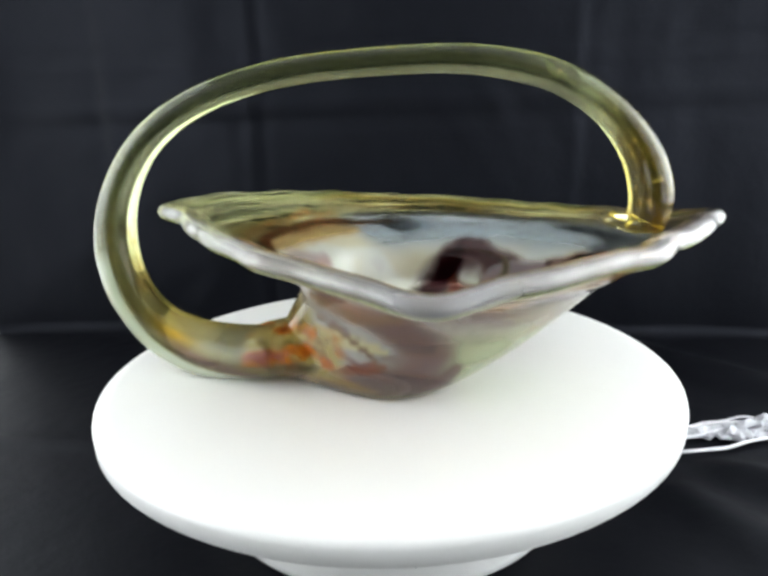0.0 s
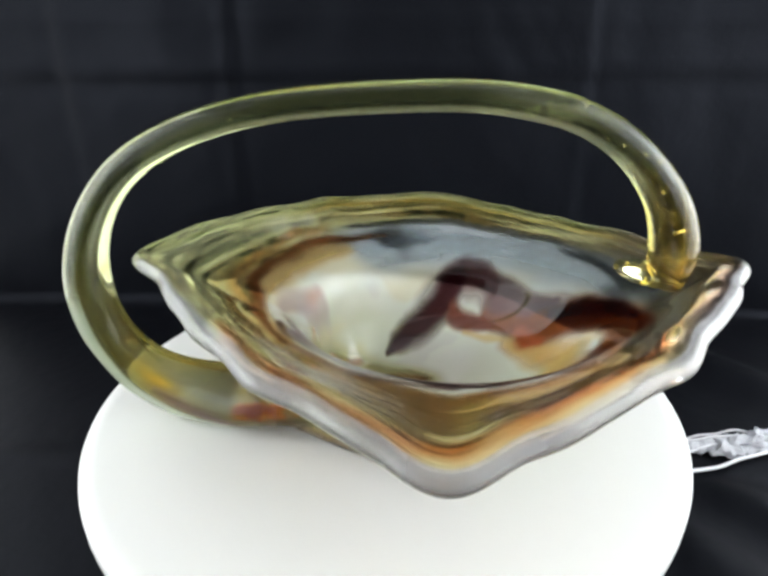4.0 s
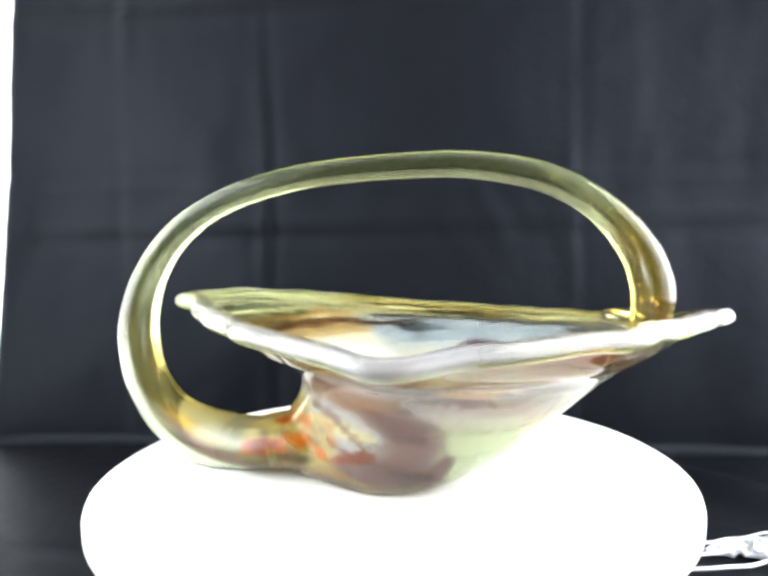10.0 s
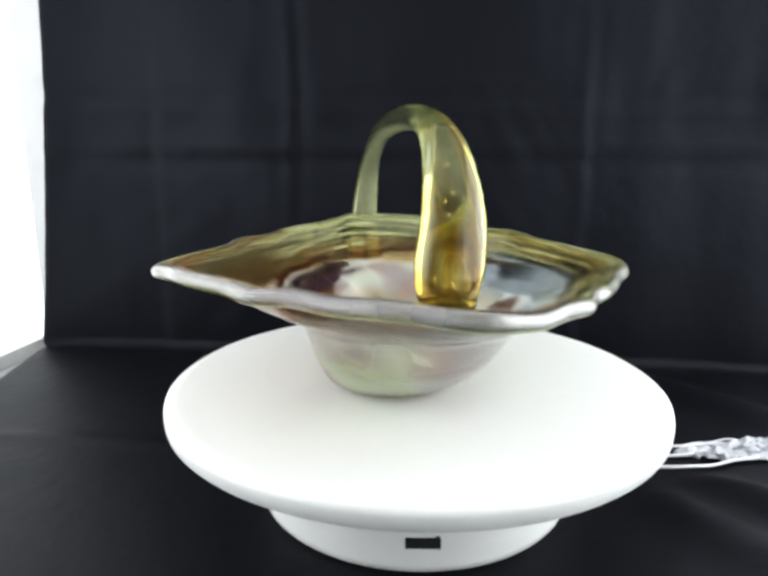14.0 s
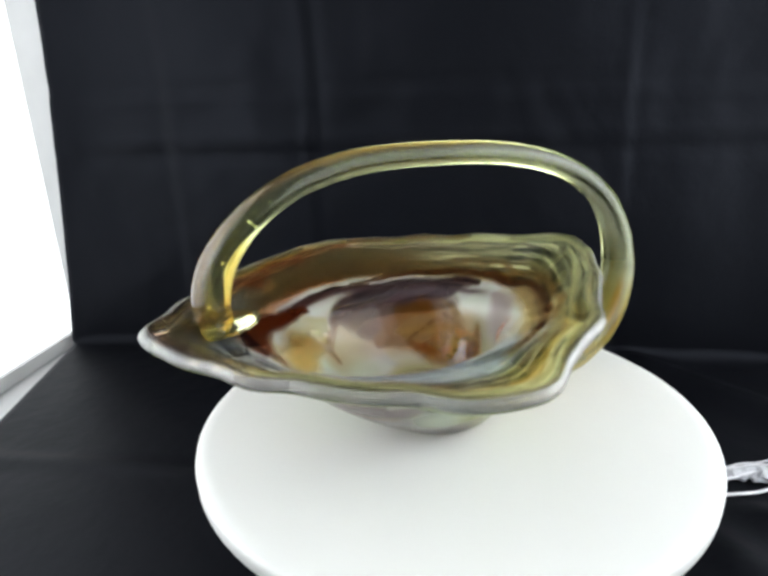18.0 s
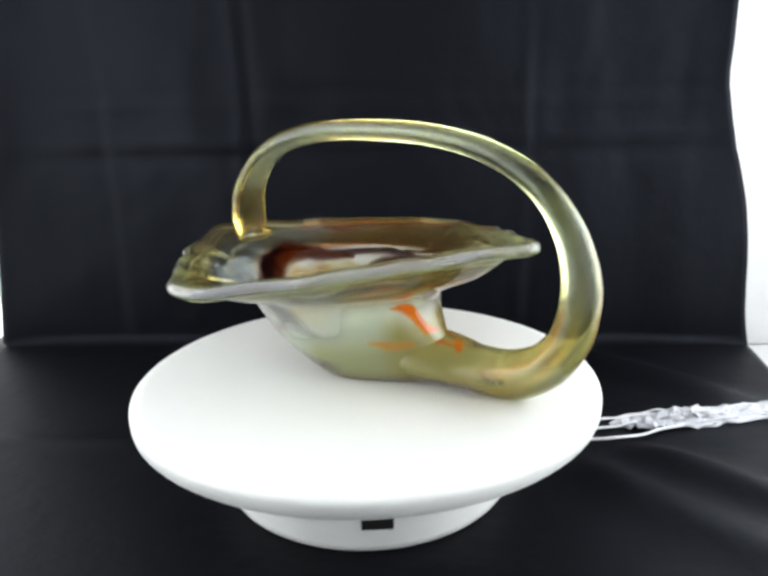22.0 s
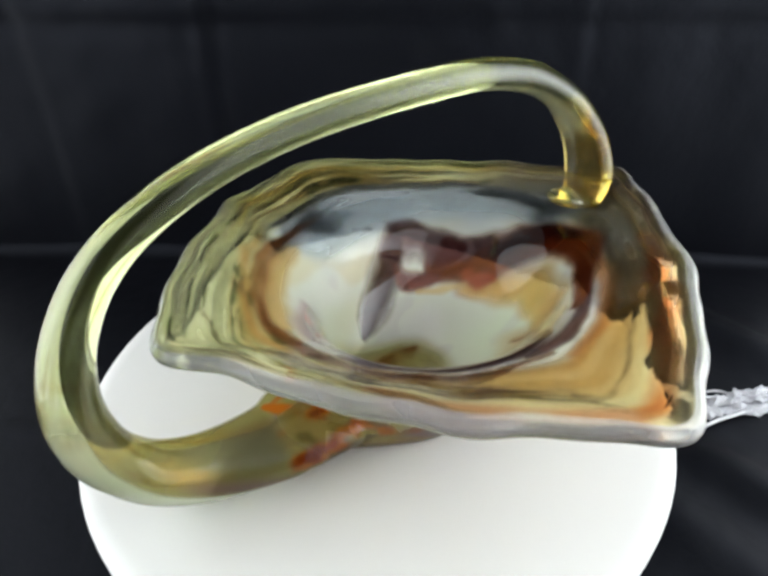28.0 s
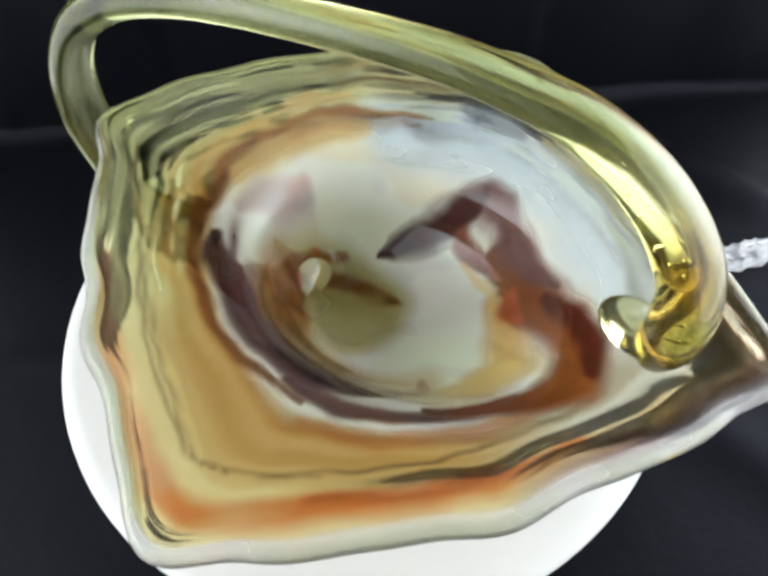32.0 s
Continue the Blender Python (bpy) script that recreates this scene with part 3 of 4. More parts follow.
    p.lay(lip * smooth(soft, 0.0, 0.3) * 0.5, (0.82, 0.84, 0.78), 0.76)
    p.lay(np.exp(-((f - start + 0.03) / 0.010) ** 2) * inner * (1 - weights[0][1]) * 0.6, (0.46, 0.36, 0.34))
    p.lay(lip * smooth(veil, 0.1, 0.4) * 0.4, (0.78, 0.76, 0.79))

    # outside
    p.lay(outer * smooth(span, 1.26, 1.20) * smooth(soft + veil, -0.7, 0.0), (0.62, 0.70, 0.36), 0.72)
    body = outer * smooth(span, 1.48, 1.54)
    mine = body * sector(turn, -100, 62, 24)
    lie = np.stack([mm[:, 0] * 0.016, mm[:, 1] * 0.016, mm[:, 2] * 0.10 + mm[:, 0] * 0.030 + 0.35 * drift[:, 1]], axis=1)
    flow, vein = cloud(lie, 1.7, 8), cloud(lie * (1.0, 1.0, 1.5), 4.2, 10)
    p.lay(mine * 0.85, (0.53, 0.51, 0.49), 0.60)
    p.lay(mine * smooth(flow, -0.10, 0.40) * 0.5, (0.58, 0.51, 0.51), 0.62)
    curl = mm[:, 2] + 0.32 * mm[:, 0] - 0.006 * (mm[:, 0] - 10.0) ** 2 + 3.0 * drift[:, 0]
    p.lay(mine * smooth(np.sin(0.50 * curl) + 0.6 * vein, 0.1, 1.1) * 0.7, (0.70, 0.70, 0.68), 0.60)                  # drawn lavender and pale streaks
    p.lay(mine * smooth(np.sin(0.50 * curl + 2.4) + 0.6 * vein, 0.5, 1.2) * 0.7, (0.36, 0.31, 0.33), 0.66)
    p.lay(body * sector(turn, 165, 45, 25) * smooth(mm[:, 2], 34.0, 16.0), (0.58, 0.60, 0.38), 0.45)
    p.lay(body * sector(turn, 35, 32, 20) * smooth(mm[:, 2], 46.0, 30.0) * 0.8, (0.60, 0.54, 0.55), 0.7)
    p.lay(body * sector(turn, 75, 40, 25) * smooth(mm[:, 2] + 6 * drift[:, 0], 17.0, 9.0), (0.42, 0.36, 0.35), 0.75)
    p.lay(body * sector(turn, -55, 30, 20) * smooth(mm[:, 2], 38.0, 24.0) * 0.85, (0.74, 0.81, 0.58))
    beak = outer * smooth(mm[:, 0], -22.0, -34.0) * smooth(mm[:, 2], 42.0, 30.0)          # the gather that runs into the handle's foot
    p.lay(beak, (0.56, 0.53, 0.26), 0.48)
    p.lay(beak * smooth(mm[:, 1], -10.0, -20.0), (0.42, 0.34, 0.16), 0.45)
    p.lay(beak * smooth(mm[:, 1], -10.0, -18.0) * smooth(mm[:, 2], 13.0, 7.0), (0.38, 0.27, 0.24))
    xz = np.stack([mm[:, 0] + 2 * drift[:, 0] + 0.6 * fine[:, 0], mm[:, 2] + 2 * drift[:, 1] + 0.6 * fine[:, 1]], axis=1)
    south = body * smooth(mm[:, 1], -22.0, -32.0)
    p.lay(south * stroke(xz, [(-20, 3, 0.6), (2, 7, 1.0), (15, 14, 1.0), (20, 24, 0.9), (12, 34, 0.6), (-2, 40, 0.35), (-20, 45, 0.2)], 9.5, 0.5), (0.40, 0.29, 0.29), 0.74)
    p.lay(south * stroke(xz, [(16, 4, 0.8), (24, 9, 1.0), (30, 17, 0.5)], 4.5, 0.5), (0.28, 0.17, 0.16))
    p.lay(south * stroke(xz, [(-26, 44, 0.6), (-14, 40, 1.0), (2, 38, 0.7), (16, 40, 0.3)], 2.6, 0.5), (0.46, 0.33, 0.22))
    p.lay(south * stroke(xz, [(-24, 30, 0.6), (-14, 28, 1.0), (-4, 28, 0.9), (4, 26, 0.5)], 3.2, 0.3), (0.76, 0.74, 0.52), 0.58)
    p.lay(south * stroke(xz, [(-17, 12, 0.5), (-8, 16, 1.0), (2, 19, 0.8)], 3.0, 0.25), (0.40, 0.14, 0.07))
    p.lay(south * stroke(xz, [(-30, 8, 0.5), (-14, 7, 1.0), (0, 6, 0.4)], 2.2, 0.5), (0.66, 0.46, 0.20))
    fleck, stir = cloud(co * (0.4, 1.3, 1.3), 110.0, 25), cloud(co, 45.0, 23)
    beside = outer * smooth(mm[:, 1], -20.0, -27.0) * smooth(mm[:, 0], -10.0, -20.0) * smooth(mm[:, 2], 31.0, 25.0) * smooth(mm[:, 2], 5.0, 9.0)      # flecks that run on from the foot
    speck = cloud(co * (0.7, 1.2, 1.2), 230.0, 26)
    p.lay(beside * 0.9, (0.66, 0.58, 0.30), 0.62)
    p.lay(beside * smooth(speck, 0.05, 0.25) * smooth(mm[:, 0], -14.0, -24.0) * 0.7, (0.36, 0.31, 0.12), 0.7)
    p.lay(beside * smooth(fleck + 0.5 * stir + 0.35 * speck, 0.02, 0.14), (0.80, 0.33, 0.05), 0.68)
    p.lay(beside * smooth(fleck + 0.3 * speck, 0.22, 0.32), (0.52, 0.14, 0.04), 0.68)
    p.lay(south * stroke(xz, [(-24, 35, 0.5), (-14, 32, 1.0), (-3, 25, 1.0), (4, 17, 0.5)], 1.1, 0.6) * 0.8, (0.34, 0.22, 0.12))
    p.lay(south * stroke(xz, [(30, 46, 0.5), (46, 46, 1.0), (62, 49, 0.4)], 3.4, 0.6) * 0.8, (0.86, 0.64, 0.44))
    yz = np.stack([mm[:, 1] + 1.2 * drift[:, 0] + fine[:, 0], mm[:, 2] + 1.2 * drift[:, 1] + fine[:, 1]], axis=1)
    foot_side = outer * smooth(mm[:, 0], -16.0, -22.0)
    p.lay(foot_side * stroke(yz, [(13, 44, 0.3), (8, 44, 0.8), (3, 41, 1.3), (0, 36, 1.2), (-3, 30, 1.0), (-9, 28, 0.5), (-13, 28, 0.2)], 2.3), (0.95, 0.34, 0.03), 0.5)
    p.lay(foot_side * stroke(yz, [(20, 25, 0.5), (14, 23, 1.0), (6, 23, 0.7)], 2.4, 0.6), (0.90, 0.58, 0.16), 0.6)
    p.lay(foot_side * stroke(yz, [(-4, 47, 0.6), (-14, 47, 1.0), (-24, 47, 0.6)], 2.2, 0.6) * 0.8, (0.52, 0.38, 0.20))
    p.lay(outer * smooth(mm[:, 2], 9.0, 2.0) * 0.8, (0.50, 0.45, 0.32))
    return p


def paint_handle(co, along, around):
    """Streaks that run along the drawn handle and twist slowly round it."""
    mm = co * 1000.0
    twist = around + along * 3.0
    lane = np.stack([np.cos(twist) * 1.7, np.sin(twist) * 1.7, along * 5.0], axis=1)
    a, b = cloud(lane, 1.0, 21), cloud(lane * (2.4, 2.4, 1.2), 1.0, 22)
    p = Paint(len(co), (0.92, 0.955, 0.62), 0.99)
    p.lay(smooth(a, 0.05, 0.4) * 0.7, (0.84, 0.82, 0.40))
    p.lay(smooth(a, 0.20, 0.32) * 0.6, (0.78, 0.62, 0.18))
    p.lay(np.exp(-(b / 0.03) ** 2) * 0.7, (0.40, 0.40, 0.14))
    p.lay(np.exp(-((a + 0.12) / 0.03) ** 2) * 0.6, (0.46, 0.42, 0.12))
    p.lay(smooth(b, -0.28, -0.44) * 0.6, (0.95, 0.97, 0.84), 0.93)
    p.lay(smooth(mm[:, 0], 78.0, 100.0) * smooth(mm[:, 2], 122.0, 108.0) * 0.7, (0.86, 0.86, 0.40), 0.985)
    p.lay(smooth(mm[:, 0], 92.0, 106.0) * smooth(np.sin(around) + 1.2 * a, 0.2, -0.4) * 0.55, (0.90, 0.76, 0.30))
    lane_at = around + 0.5 * a
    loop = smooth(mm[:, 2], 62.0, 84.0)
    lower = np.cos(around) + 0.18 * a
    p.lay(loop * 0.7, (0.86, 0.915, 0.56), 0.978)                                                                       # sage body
    p.lay(loop * smooth(lower, 0.42, 0.62) * np.maximum(smooth(mm[:, 0], 88.0, 78.0), smooth(mm[:, 2], 80.0, 96.0)), (0.92, 0.96, 0.68), 0.83)                                                  # a pale opal lane that paints in the loop's bright inner edge
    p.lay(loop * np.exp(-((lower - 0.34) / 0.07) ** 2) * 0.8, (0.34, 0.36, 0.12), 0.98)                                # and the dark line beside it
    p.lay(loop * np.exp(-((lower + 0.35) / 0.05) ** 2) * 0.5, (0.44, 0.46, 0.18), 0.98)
    p.lay(smooth(np.cos(lane_at - 2.55), 0.90, 0.98) * smooth(mm[:, 0], -70.0, 0.0) * 0.8, (0.86, 0.58, 0.20), 0.94)   # an amber lane
    joined = smooth(mm[:, 0], 90.0, 102.0) * smooth(mm[:, 2], 120.0, 98.0)                                               # amber towards the joined end
    p.lay(joined * smooth(0.5 * a - np.sin(around), -0.45, 0.25) * 0.85, (0.86, 0.70, 0.19), 0.985)
    p.lay(joined * smooth(b - 0.5 * np.sin(around), 0.18, 0.40) * 0.6, (0.66, 0.52, 0.12), 0.985)
    p.lay(joined * smooth(mm[:, 2] + 10 * a, 80.0, 69.0) * smooth(np.sin(around), 0.5, 0.0) * 0.8, (0.62, 0.34, 0.06), 0.97)
    p.lay(joined * np.exp(-((b + 0.05) / 0.04) ** 2) * 0.6, (0.36, 0.30, 0.06))
    p.lay(joined * smooth(lower, 0.1, 0.5) * 0.8, (0.56, 0.44, 0.17), 0.93)
    leg = smooth(mm[:, 0], -86.0, -100.0) * smooth(mm[:, 2], 110.0, 70.0)
    outward = 0.75 * np.sin(around) - 0.65 * np.cos(around)
    p.lay(leg * smooth(outward + 0.6 * a, 0.0, 0.55), (0.88, 0.93, 0.66), 0.86)
    p.lay(leg * np.exp(-((b - 0.16) / 0.05) ** 2) * 0.6, (0.60, 0.44, 0.12))
    p.lay(leg * np.exp(-((b + 0.2) / 0.04) ** 2) * 0.5, (0.95, 0.95, 0.88), 0.75)
    bend = smooth(mm[:, 2], 58.0, 26.0) * smooth(mm[:, 0], -58.0, -80.0)
    p.lay(bend, (0.62, 0.58, 0.28), 0.55)
    p.lay(bend * smooth(outward, 0.0, 0.5), (0.64, 0.66, 0.46), 0.5)
    p.lay(bend * np.exp(-((a + 0.05) / 0.10) ** 2) * smooth(outward, 0.5, -0.1), (0.78, 0.52, 0.10), 0.75)
    p.lay(bend * smooth(b, 0.05, 0.2) * smooth(outward, 0.3, -0.2) * 0.8, (0.56, 0.30, 0.07))
    foot = smooth(mm[:, 0], -92.0, -66.0) * smooth(mm[:, 2], 60.0, 40.0)
    p.lay(foot, (0.56, 0.53, 0.26), 0.48)
    p.lay(foot * smooth(mm[:, 1], -10.0, -20.0), (0.42, 0.34, 0.16), 0.45)
    drift = np.stack([cloud(co, 45.0, k) for k in (23, 24)], axis=1)
    fleck = cloud(co * (0.4, 1.3, 1.3), 110.0, 25)
    xy = mm[:, :2] + drift * 6.0
    top = smooth(mm[:, 2], 12.0, 18.0)
    p.lay(foot * smooth(mm[:, 2], 9.0, 3.0), (0.42, 0.34, 0.28))
    p.lay(foot * smooth(mm[:, 1], -22.0, -28.0) * smooth(mm[:, 2], 20.0, 14.0) * 0.8, (0.52, 0.40, 0.38), 0.5)
    p.lay(foot * top * stroke(xy, [(-45, -22, 0.6), (-50, -15, 1.0), (-53, -9, 0.6)], 3.0, 0.5), (0.93, 0.38, 0.04), 0.6)
    p.lay(foot * smooth(mm[:, 1], -14.0, -6.0) * smooth(mm[:, 0], -62.0, -50.0) * smooth(fleck, 0.16, 0.26) * top * 0.9, (0.74, 0.26, 0.03))
    p.lay(smooth(mm[:, 0], -100.0, -92.0) * smooth(mm[:, 2], 40.0, 26.0) * smooth(mm[:, 0], -70.0, -80.0) * smooth(fleck, 0.05, 0.25) * 0.25, (0.44, 0.24, 0.06))

    # the near side of the bend and the foot: a milky stripe below, clear olive with a painted gold glint in the crook,
    # purple-brown and orange on the foot
    c = np.cos(around) + 0.10 * a
    facing = smooth(-np.sin(around), 0.02, 0.30) * smooth(mm[:, 2], 72.0, 48.0) * smooth(mm[:, 0], 0.0, -20.0)
    edge = np.interp(mm[:, 0], (-115.0, -105.0, -90.0, -77.0, -60.0, -46.0), (0.20, 0.05, -0.12, -0.28, -0.60, -1.05))
    p.lay(facing, (0.52, 0.50, 0.25), 0.76)
    p.lay(facing * smooth(b, 0.0, 0.2) * 0.8, (0.30, 0.25, 0.08), 0.9)
    p.lay(facing * smooth(mm[:, 0], -98.0, -84.0) * smooth(c, 0.3, 0.6), (0.46, 0.46, 0.32), 0.66)
    p.lay(facing * np.exp(-((mm[:, 0] + 93.0 + 6 * b) / 8.0) ** 2) * np.exp(-((c - 0.50) / 0.22) ** 2), (0.96, 0.66, 0.12), 0.70)
    p.lay(facing * smooth(mm[:, 0], -100.0, -84.0) * np.exp(-((c - edge - 0.30) / 0.24) ** 2) * 0.95, (0.34, 0.21, 0.19), 0.66)
    p.lay(facing * smooth(c, edge + 0.10, edge - 0.10), (0.83, 0.88, 0.74), 0.48)
    p.lay(facing * smooth(c, edge + 0.05, edge - 0.1) * smooth(a, 0.0, 0.3) * 0.4, (0.70, 0.78, 0.58))
    p.lay(facing * smooth(mm[:, 0], -62.0, -44.0) * smooth(c, -0.3, -0.7), (0.34, 0.28, 0.15), 0.66)
    near = facing * smooth(mm[:, 0], -60.0, -54.0)
    speck = cloud(co * (0.7, 1.2, 1.2), 230.0, 26)
    p.lay(near * smooth(c, -0.1, 0.2), (0.66, 0.57, 0.26), 0.68)
    p.lay(near * smooth(speck, 0.05, 0.25) * 0.7, (0.36, 0.31, 0.12), 0.7)
    p.lay(near * smooth(fleck + 0.5 * drift[:, 0] + 0.35 * speck, 0.0, 0.12) * smooth(c, -0.15, 0.05), (0.80, 0.33, 0.05), 0.72)
    p.lay(near * smooth(fleck - 0.4 * drift[:, 1] + 0.3 * speck, 0.18, 0.30) * smooth(c, -0.2, 0.0), (0.52, 0.14, 0.04), 0.72)

    # the far side of the bend: amber and brown streaks drawn along it; a gold spear up the outside of the leg
    side = np.sin(around) + 0.12 * a
    away = smooth(side, -0.05, 0.25) * smooth(mm[:, 2], 64.0, 36.0) * smooth(mm[:, 0], -66.0, -86.0)
    p.lay(away * 0.8, (0.66, 0.62, 0.26), 0.66)
    p.lay(away * np.exp(-((c - 0.42 + 0.3 * b) / 0.16) ** 2), (0.84, 0.45, 0.06), 0.78)
    p.lay(away * np.exp(-((c - 0.02 + 0.3 * b) / 0.09) ** 2) * 0.85, (0.40, 0.26, 0.08), 0.85)
    p.lay(away * np.exp(-((c + 0.30 - 0.2 * b) / 0.12) ** 2) * 0.7, (0.84, 0.58, 0.14), 0.8)
    p.lay(away * np.exp(-((c + 0.62) / 0.07) ** 2) * 0.7, (0.34, 0.30, 0.12), 0.85)
    back = smooth(c, 0.15, -0.15) * smooth(mm[:, 0], -98.0, -106.0)
    tip = smooth(mm[:, 2], 78.0, 50.0) * smooth(mm[:, 2], 20.0, 30.0)
    p.lay(back * np.exp(-((side + 0.02) / (0.05 + 0.17 * tip)) ** 2) * tip, (0.84, 0.54, 0.10), 0.86)
    p.lay(back * np.exp(-((side + 0.28) / 0.08) ** 2) * tip * 0.9, (0.34, 0.20, 0.05), 0.9)
    p.lay(back * np.exp(-((side - 0.58) / 0.09) ** 2) * smooth(mm[:, 2], 100.0, 80.0) * 0.8, (0.32, 0.34, 0.15), 0.95)
    return p


def build_basket():
    basket = tagged(new("glass_basket"), "hand-blown amber and green swirled glass basket standing on the turntable", "glass basket")
    n = 440
    angles = [360.0 * i / n for i in range(n)]
    neck = (0.0275, -0.0085, 0.064, 0.0525, 0.0435)
    low = (0.015, -0.009, 0.046, 0.043, 0.0185)
    foot = (0.005, -0.011, 0.031, 0.034, 0.0030)
    in_neck = (0.0275, -0.0100, 0.0595, 0.0490, 0.0480)
    in_low = (0.020, -0.009, 0.044, 0.036, 0.0260)
    in_floor = (0.010, -0.010, 0.024, 0.022, 0.0125)

    def inward(a, by, dz):
        p = rim_point(a)
        d = Vector((CX - p.x, CY - p.y, 0)).normalized()
        return p + d * by + Vector((0, 0, dz))

    keys = [
        lambda a: ellipse_point(a, 0.010, -0.010, 0.010, 0.009, 0.0112),
        lambda a: ellipse_point(a, *in_floor),
        lambda a: ellipse_point(a, *in_low),
        lambda a: ellipse_point(a, *in_neck),
        lambda a: inward(a, 0.0, 0.0).lerp(ellipse_point(a, *in_neck), 0.50) + Vector((0, 0, 0.0012)),
        lambda a: inward(a, 0.0090, -0.0006),
        lambda a: inward(a, 0.0030, 0.0003),
        lambda a: inward(a, 0.0006, -0.0012),
        lambda a: inward(a, 0.0, -0.0030),
        lambda a: inward(a, 0.0008, -0.0050),
        lambda a: inward(a, 0.0036, -0.0062),
        lambda a: inward(a, 0.0120, -0.0068),
        lambda a: inward(a, 0.0, -0.0055).lerp(ellipse_point(a, *neck), 0.55) + Vector((0, 0, 0.0010)),
        lambda a: ellipse_point(a, *neck),
        lambda a: ellipse_point(a, *low) + Vector((-0.014 * crease(a - 184, 34), 0, 0.003 * crease(a - 184, 32))),
        lambda a: ellipse_point(a, *foot) + Vector((-0.024 * crease(a - 184, 36), 0, 0)),
        lambda a: ellipse_point(a, 0.004, -0.011, 0.024, 0.026, 0.0004),
        lambda a: ellipse_point(a, 0.000, -0.011, 0.010, 0.011, 0.0004),
    ]
    steps = 24
    sheets = spline([np.array([k(a)[:] for a in angles]) for k in keys], steps)
    rows = [j for j in range(len(sheets)) if j < 5 * steps or (j < 11 * steps and j % 3 == 0) or (j >= 11 * steps and j % 2 == 0)]
    rings = [[(x, y, max(z, 0.0004)) for x, y, z in sheets[j]] for j in rows]
    bm = loft(rings)
    layer = bm.verts.layers.float.new("span")
    bm.verts.ensure_lookup_table()
    for k, v in enumerate(bm.verts):
        idx = rows[min(k // n, len(rings) - 1)] / steps if k < n * len(rings) else (0.0 if k == n * len(rings) else 17.0)
        v[layer] = idx / 8.0 if idx <= 8.0 else 1.0 + (idx - 8.0) / 9.0
    span = np.array([v[layer] for v in bm.verts])
    paint_bowl(np.array([v.co[:] for v in bm.verts]), span).apply_to(bm, 1.9 - 0.35 * smooth(span, 0.42, 0.50))       # the glass is thicker in the hollow
    part("bowl", bm, bowl_glass, basket, "four-cornered ruffled glass bowl swirled amber, purple and grey")

    # the handle: x, y, z, half width in the loop's plane, half width across it
    line = [(0.1070, -0.0074, 0.0620, 0.0071, 0.0090), (0.1084, -0.0080, 0.0700, 0.0078, 0.0108), (0.1084, -0.0074, 0.0795, 0.0082, 0.0119),
            (0.1040, -0.0056, 0.0931, 0.0076, 0.0110), (0.0928, -0.0046, 0.1078, 0.0066, 0.0095), (0.0775, -0.0044, 0.1190, 0.0061, 0.0080),
            (0.0589, -0.0058, 0.1261, 0.0059, 0.0064), (0.0280, -0.0089, 0.1304, 0.0056, 0.0054), (-0.0240, -0.0122, 0.1287, 0.0055, 0.0050),
            (-0.0582, -0.0138, 0.1225, 0.0056, 0.0050), (-0.0822, -0.0148, 0.1126, 0.0060, 0.0056), (-0.0986, -0.0153, 0.0998, 0.0063, 0.0070),
            (-0.1100, -0.0162, 0.0818, 0.0073, 0.0083), (-0.1150, -0.0165, 0.0620, 0.0087, 0.0092), (-0.1137, -0.0160, 0.0440, 0.0096, 0.0094),
            (-0.1084, -0.0155, 0.0310, 0.0100, 0.0100), (-0.0985, -0.0156, 0.0198, 0.0112, 0.0112), (-0.0820, -0.0156, 0.0118, 0.0125, 0.0130),
            (-0.0600, -0.0165, 0.0105, 0.0110, 0.0176), (-0.0500, -0.0152, 0.0116, 0.0114, 0.0205), (-0.0420, -0.0142, 0.0124, 0.0120, 0.0218),
            (-0.0350, -0.0134, 0.0128, 0.0124, 0.0228), (-0.0280, -0.0128, 0.0122, 0.0112, 0.0225),
            (-0.0200, -0.0124, 0.0100, 0.0082, 0.0200), (-0.0120, -0.0120, 0.0060, 0.0046, 0.0160), (-0.0060, -0.0120, 0.0040, 0.0020, 0.0080)]
    pts = spline(line, 16)
    rings = []
    m = 88
    for k, p in enumerate(pts):
        a, b = pts[max(k - 1, 0)], pts[min(k + 1, len(pts) - 1)]
        t = np.array([b[0] - a[0], b[2] - a[2]])
        t /= np.linalg.norm(t)
        ring = []
        for i in range(m):
            c, s = math.cos(2 * math.pi * i / m), math.sin(2 * math.pi * i / m)
            ring.append((p[0] - t[1] * p[3] * c, p[1] + p[4] * s, max(0.0006, p[2] + t[0] * p[3] * c)))
        rings.append(ring)
    bm = loft(rings)
    bm.verts.ensure_lookup_table()
    count = len(rings) * m
    along = np.array([(min(k, count - 1) // m) / len(rings) for k in range(len(bm.verts))])
    around = np.array([2 * math.pi * (k % m) / m for k in range(len(bm.verts))])
    where = np.array([v.co[:] for v in bm.verts])
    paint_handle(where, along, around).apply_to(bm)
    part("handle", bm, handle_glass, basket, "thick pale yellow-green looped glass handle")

    # the flattened gather where the handle was pressed onto the bowl
    bm = bmesh.new()
    bmesh.ops.create_uvsphere(bm, u_segments=32, v_segments=16, radius=1.0, matrix=pose(0.1010, -0.0068, 0.0650, 0, 12, 0) @ Matrix.Diagonal((0.0125, 0.0092, 0.0042, 1)))
    Paint(len(bm.verts), (0.92, 0.92, 0.66), 0.96).apply_to(bm)
    part("handle_end", bm, handle_glass, basket, "flattened glass gather joining handle to bowl")

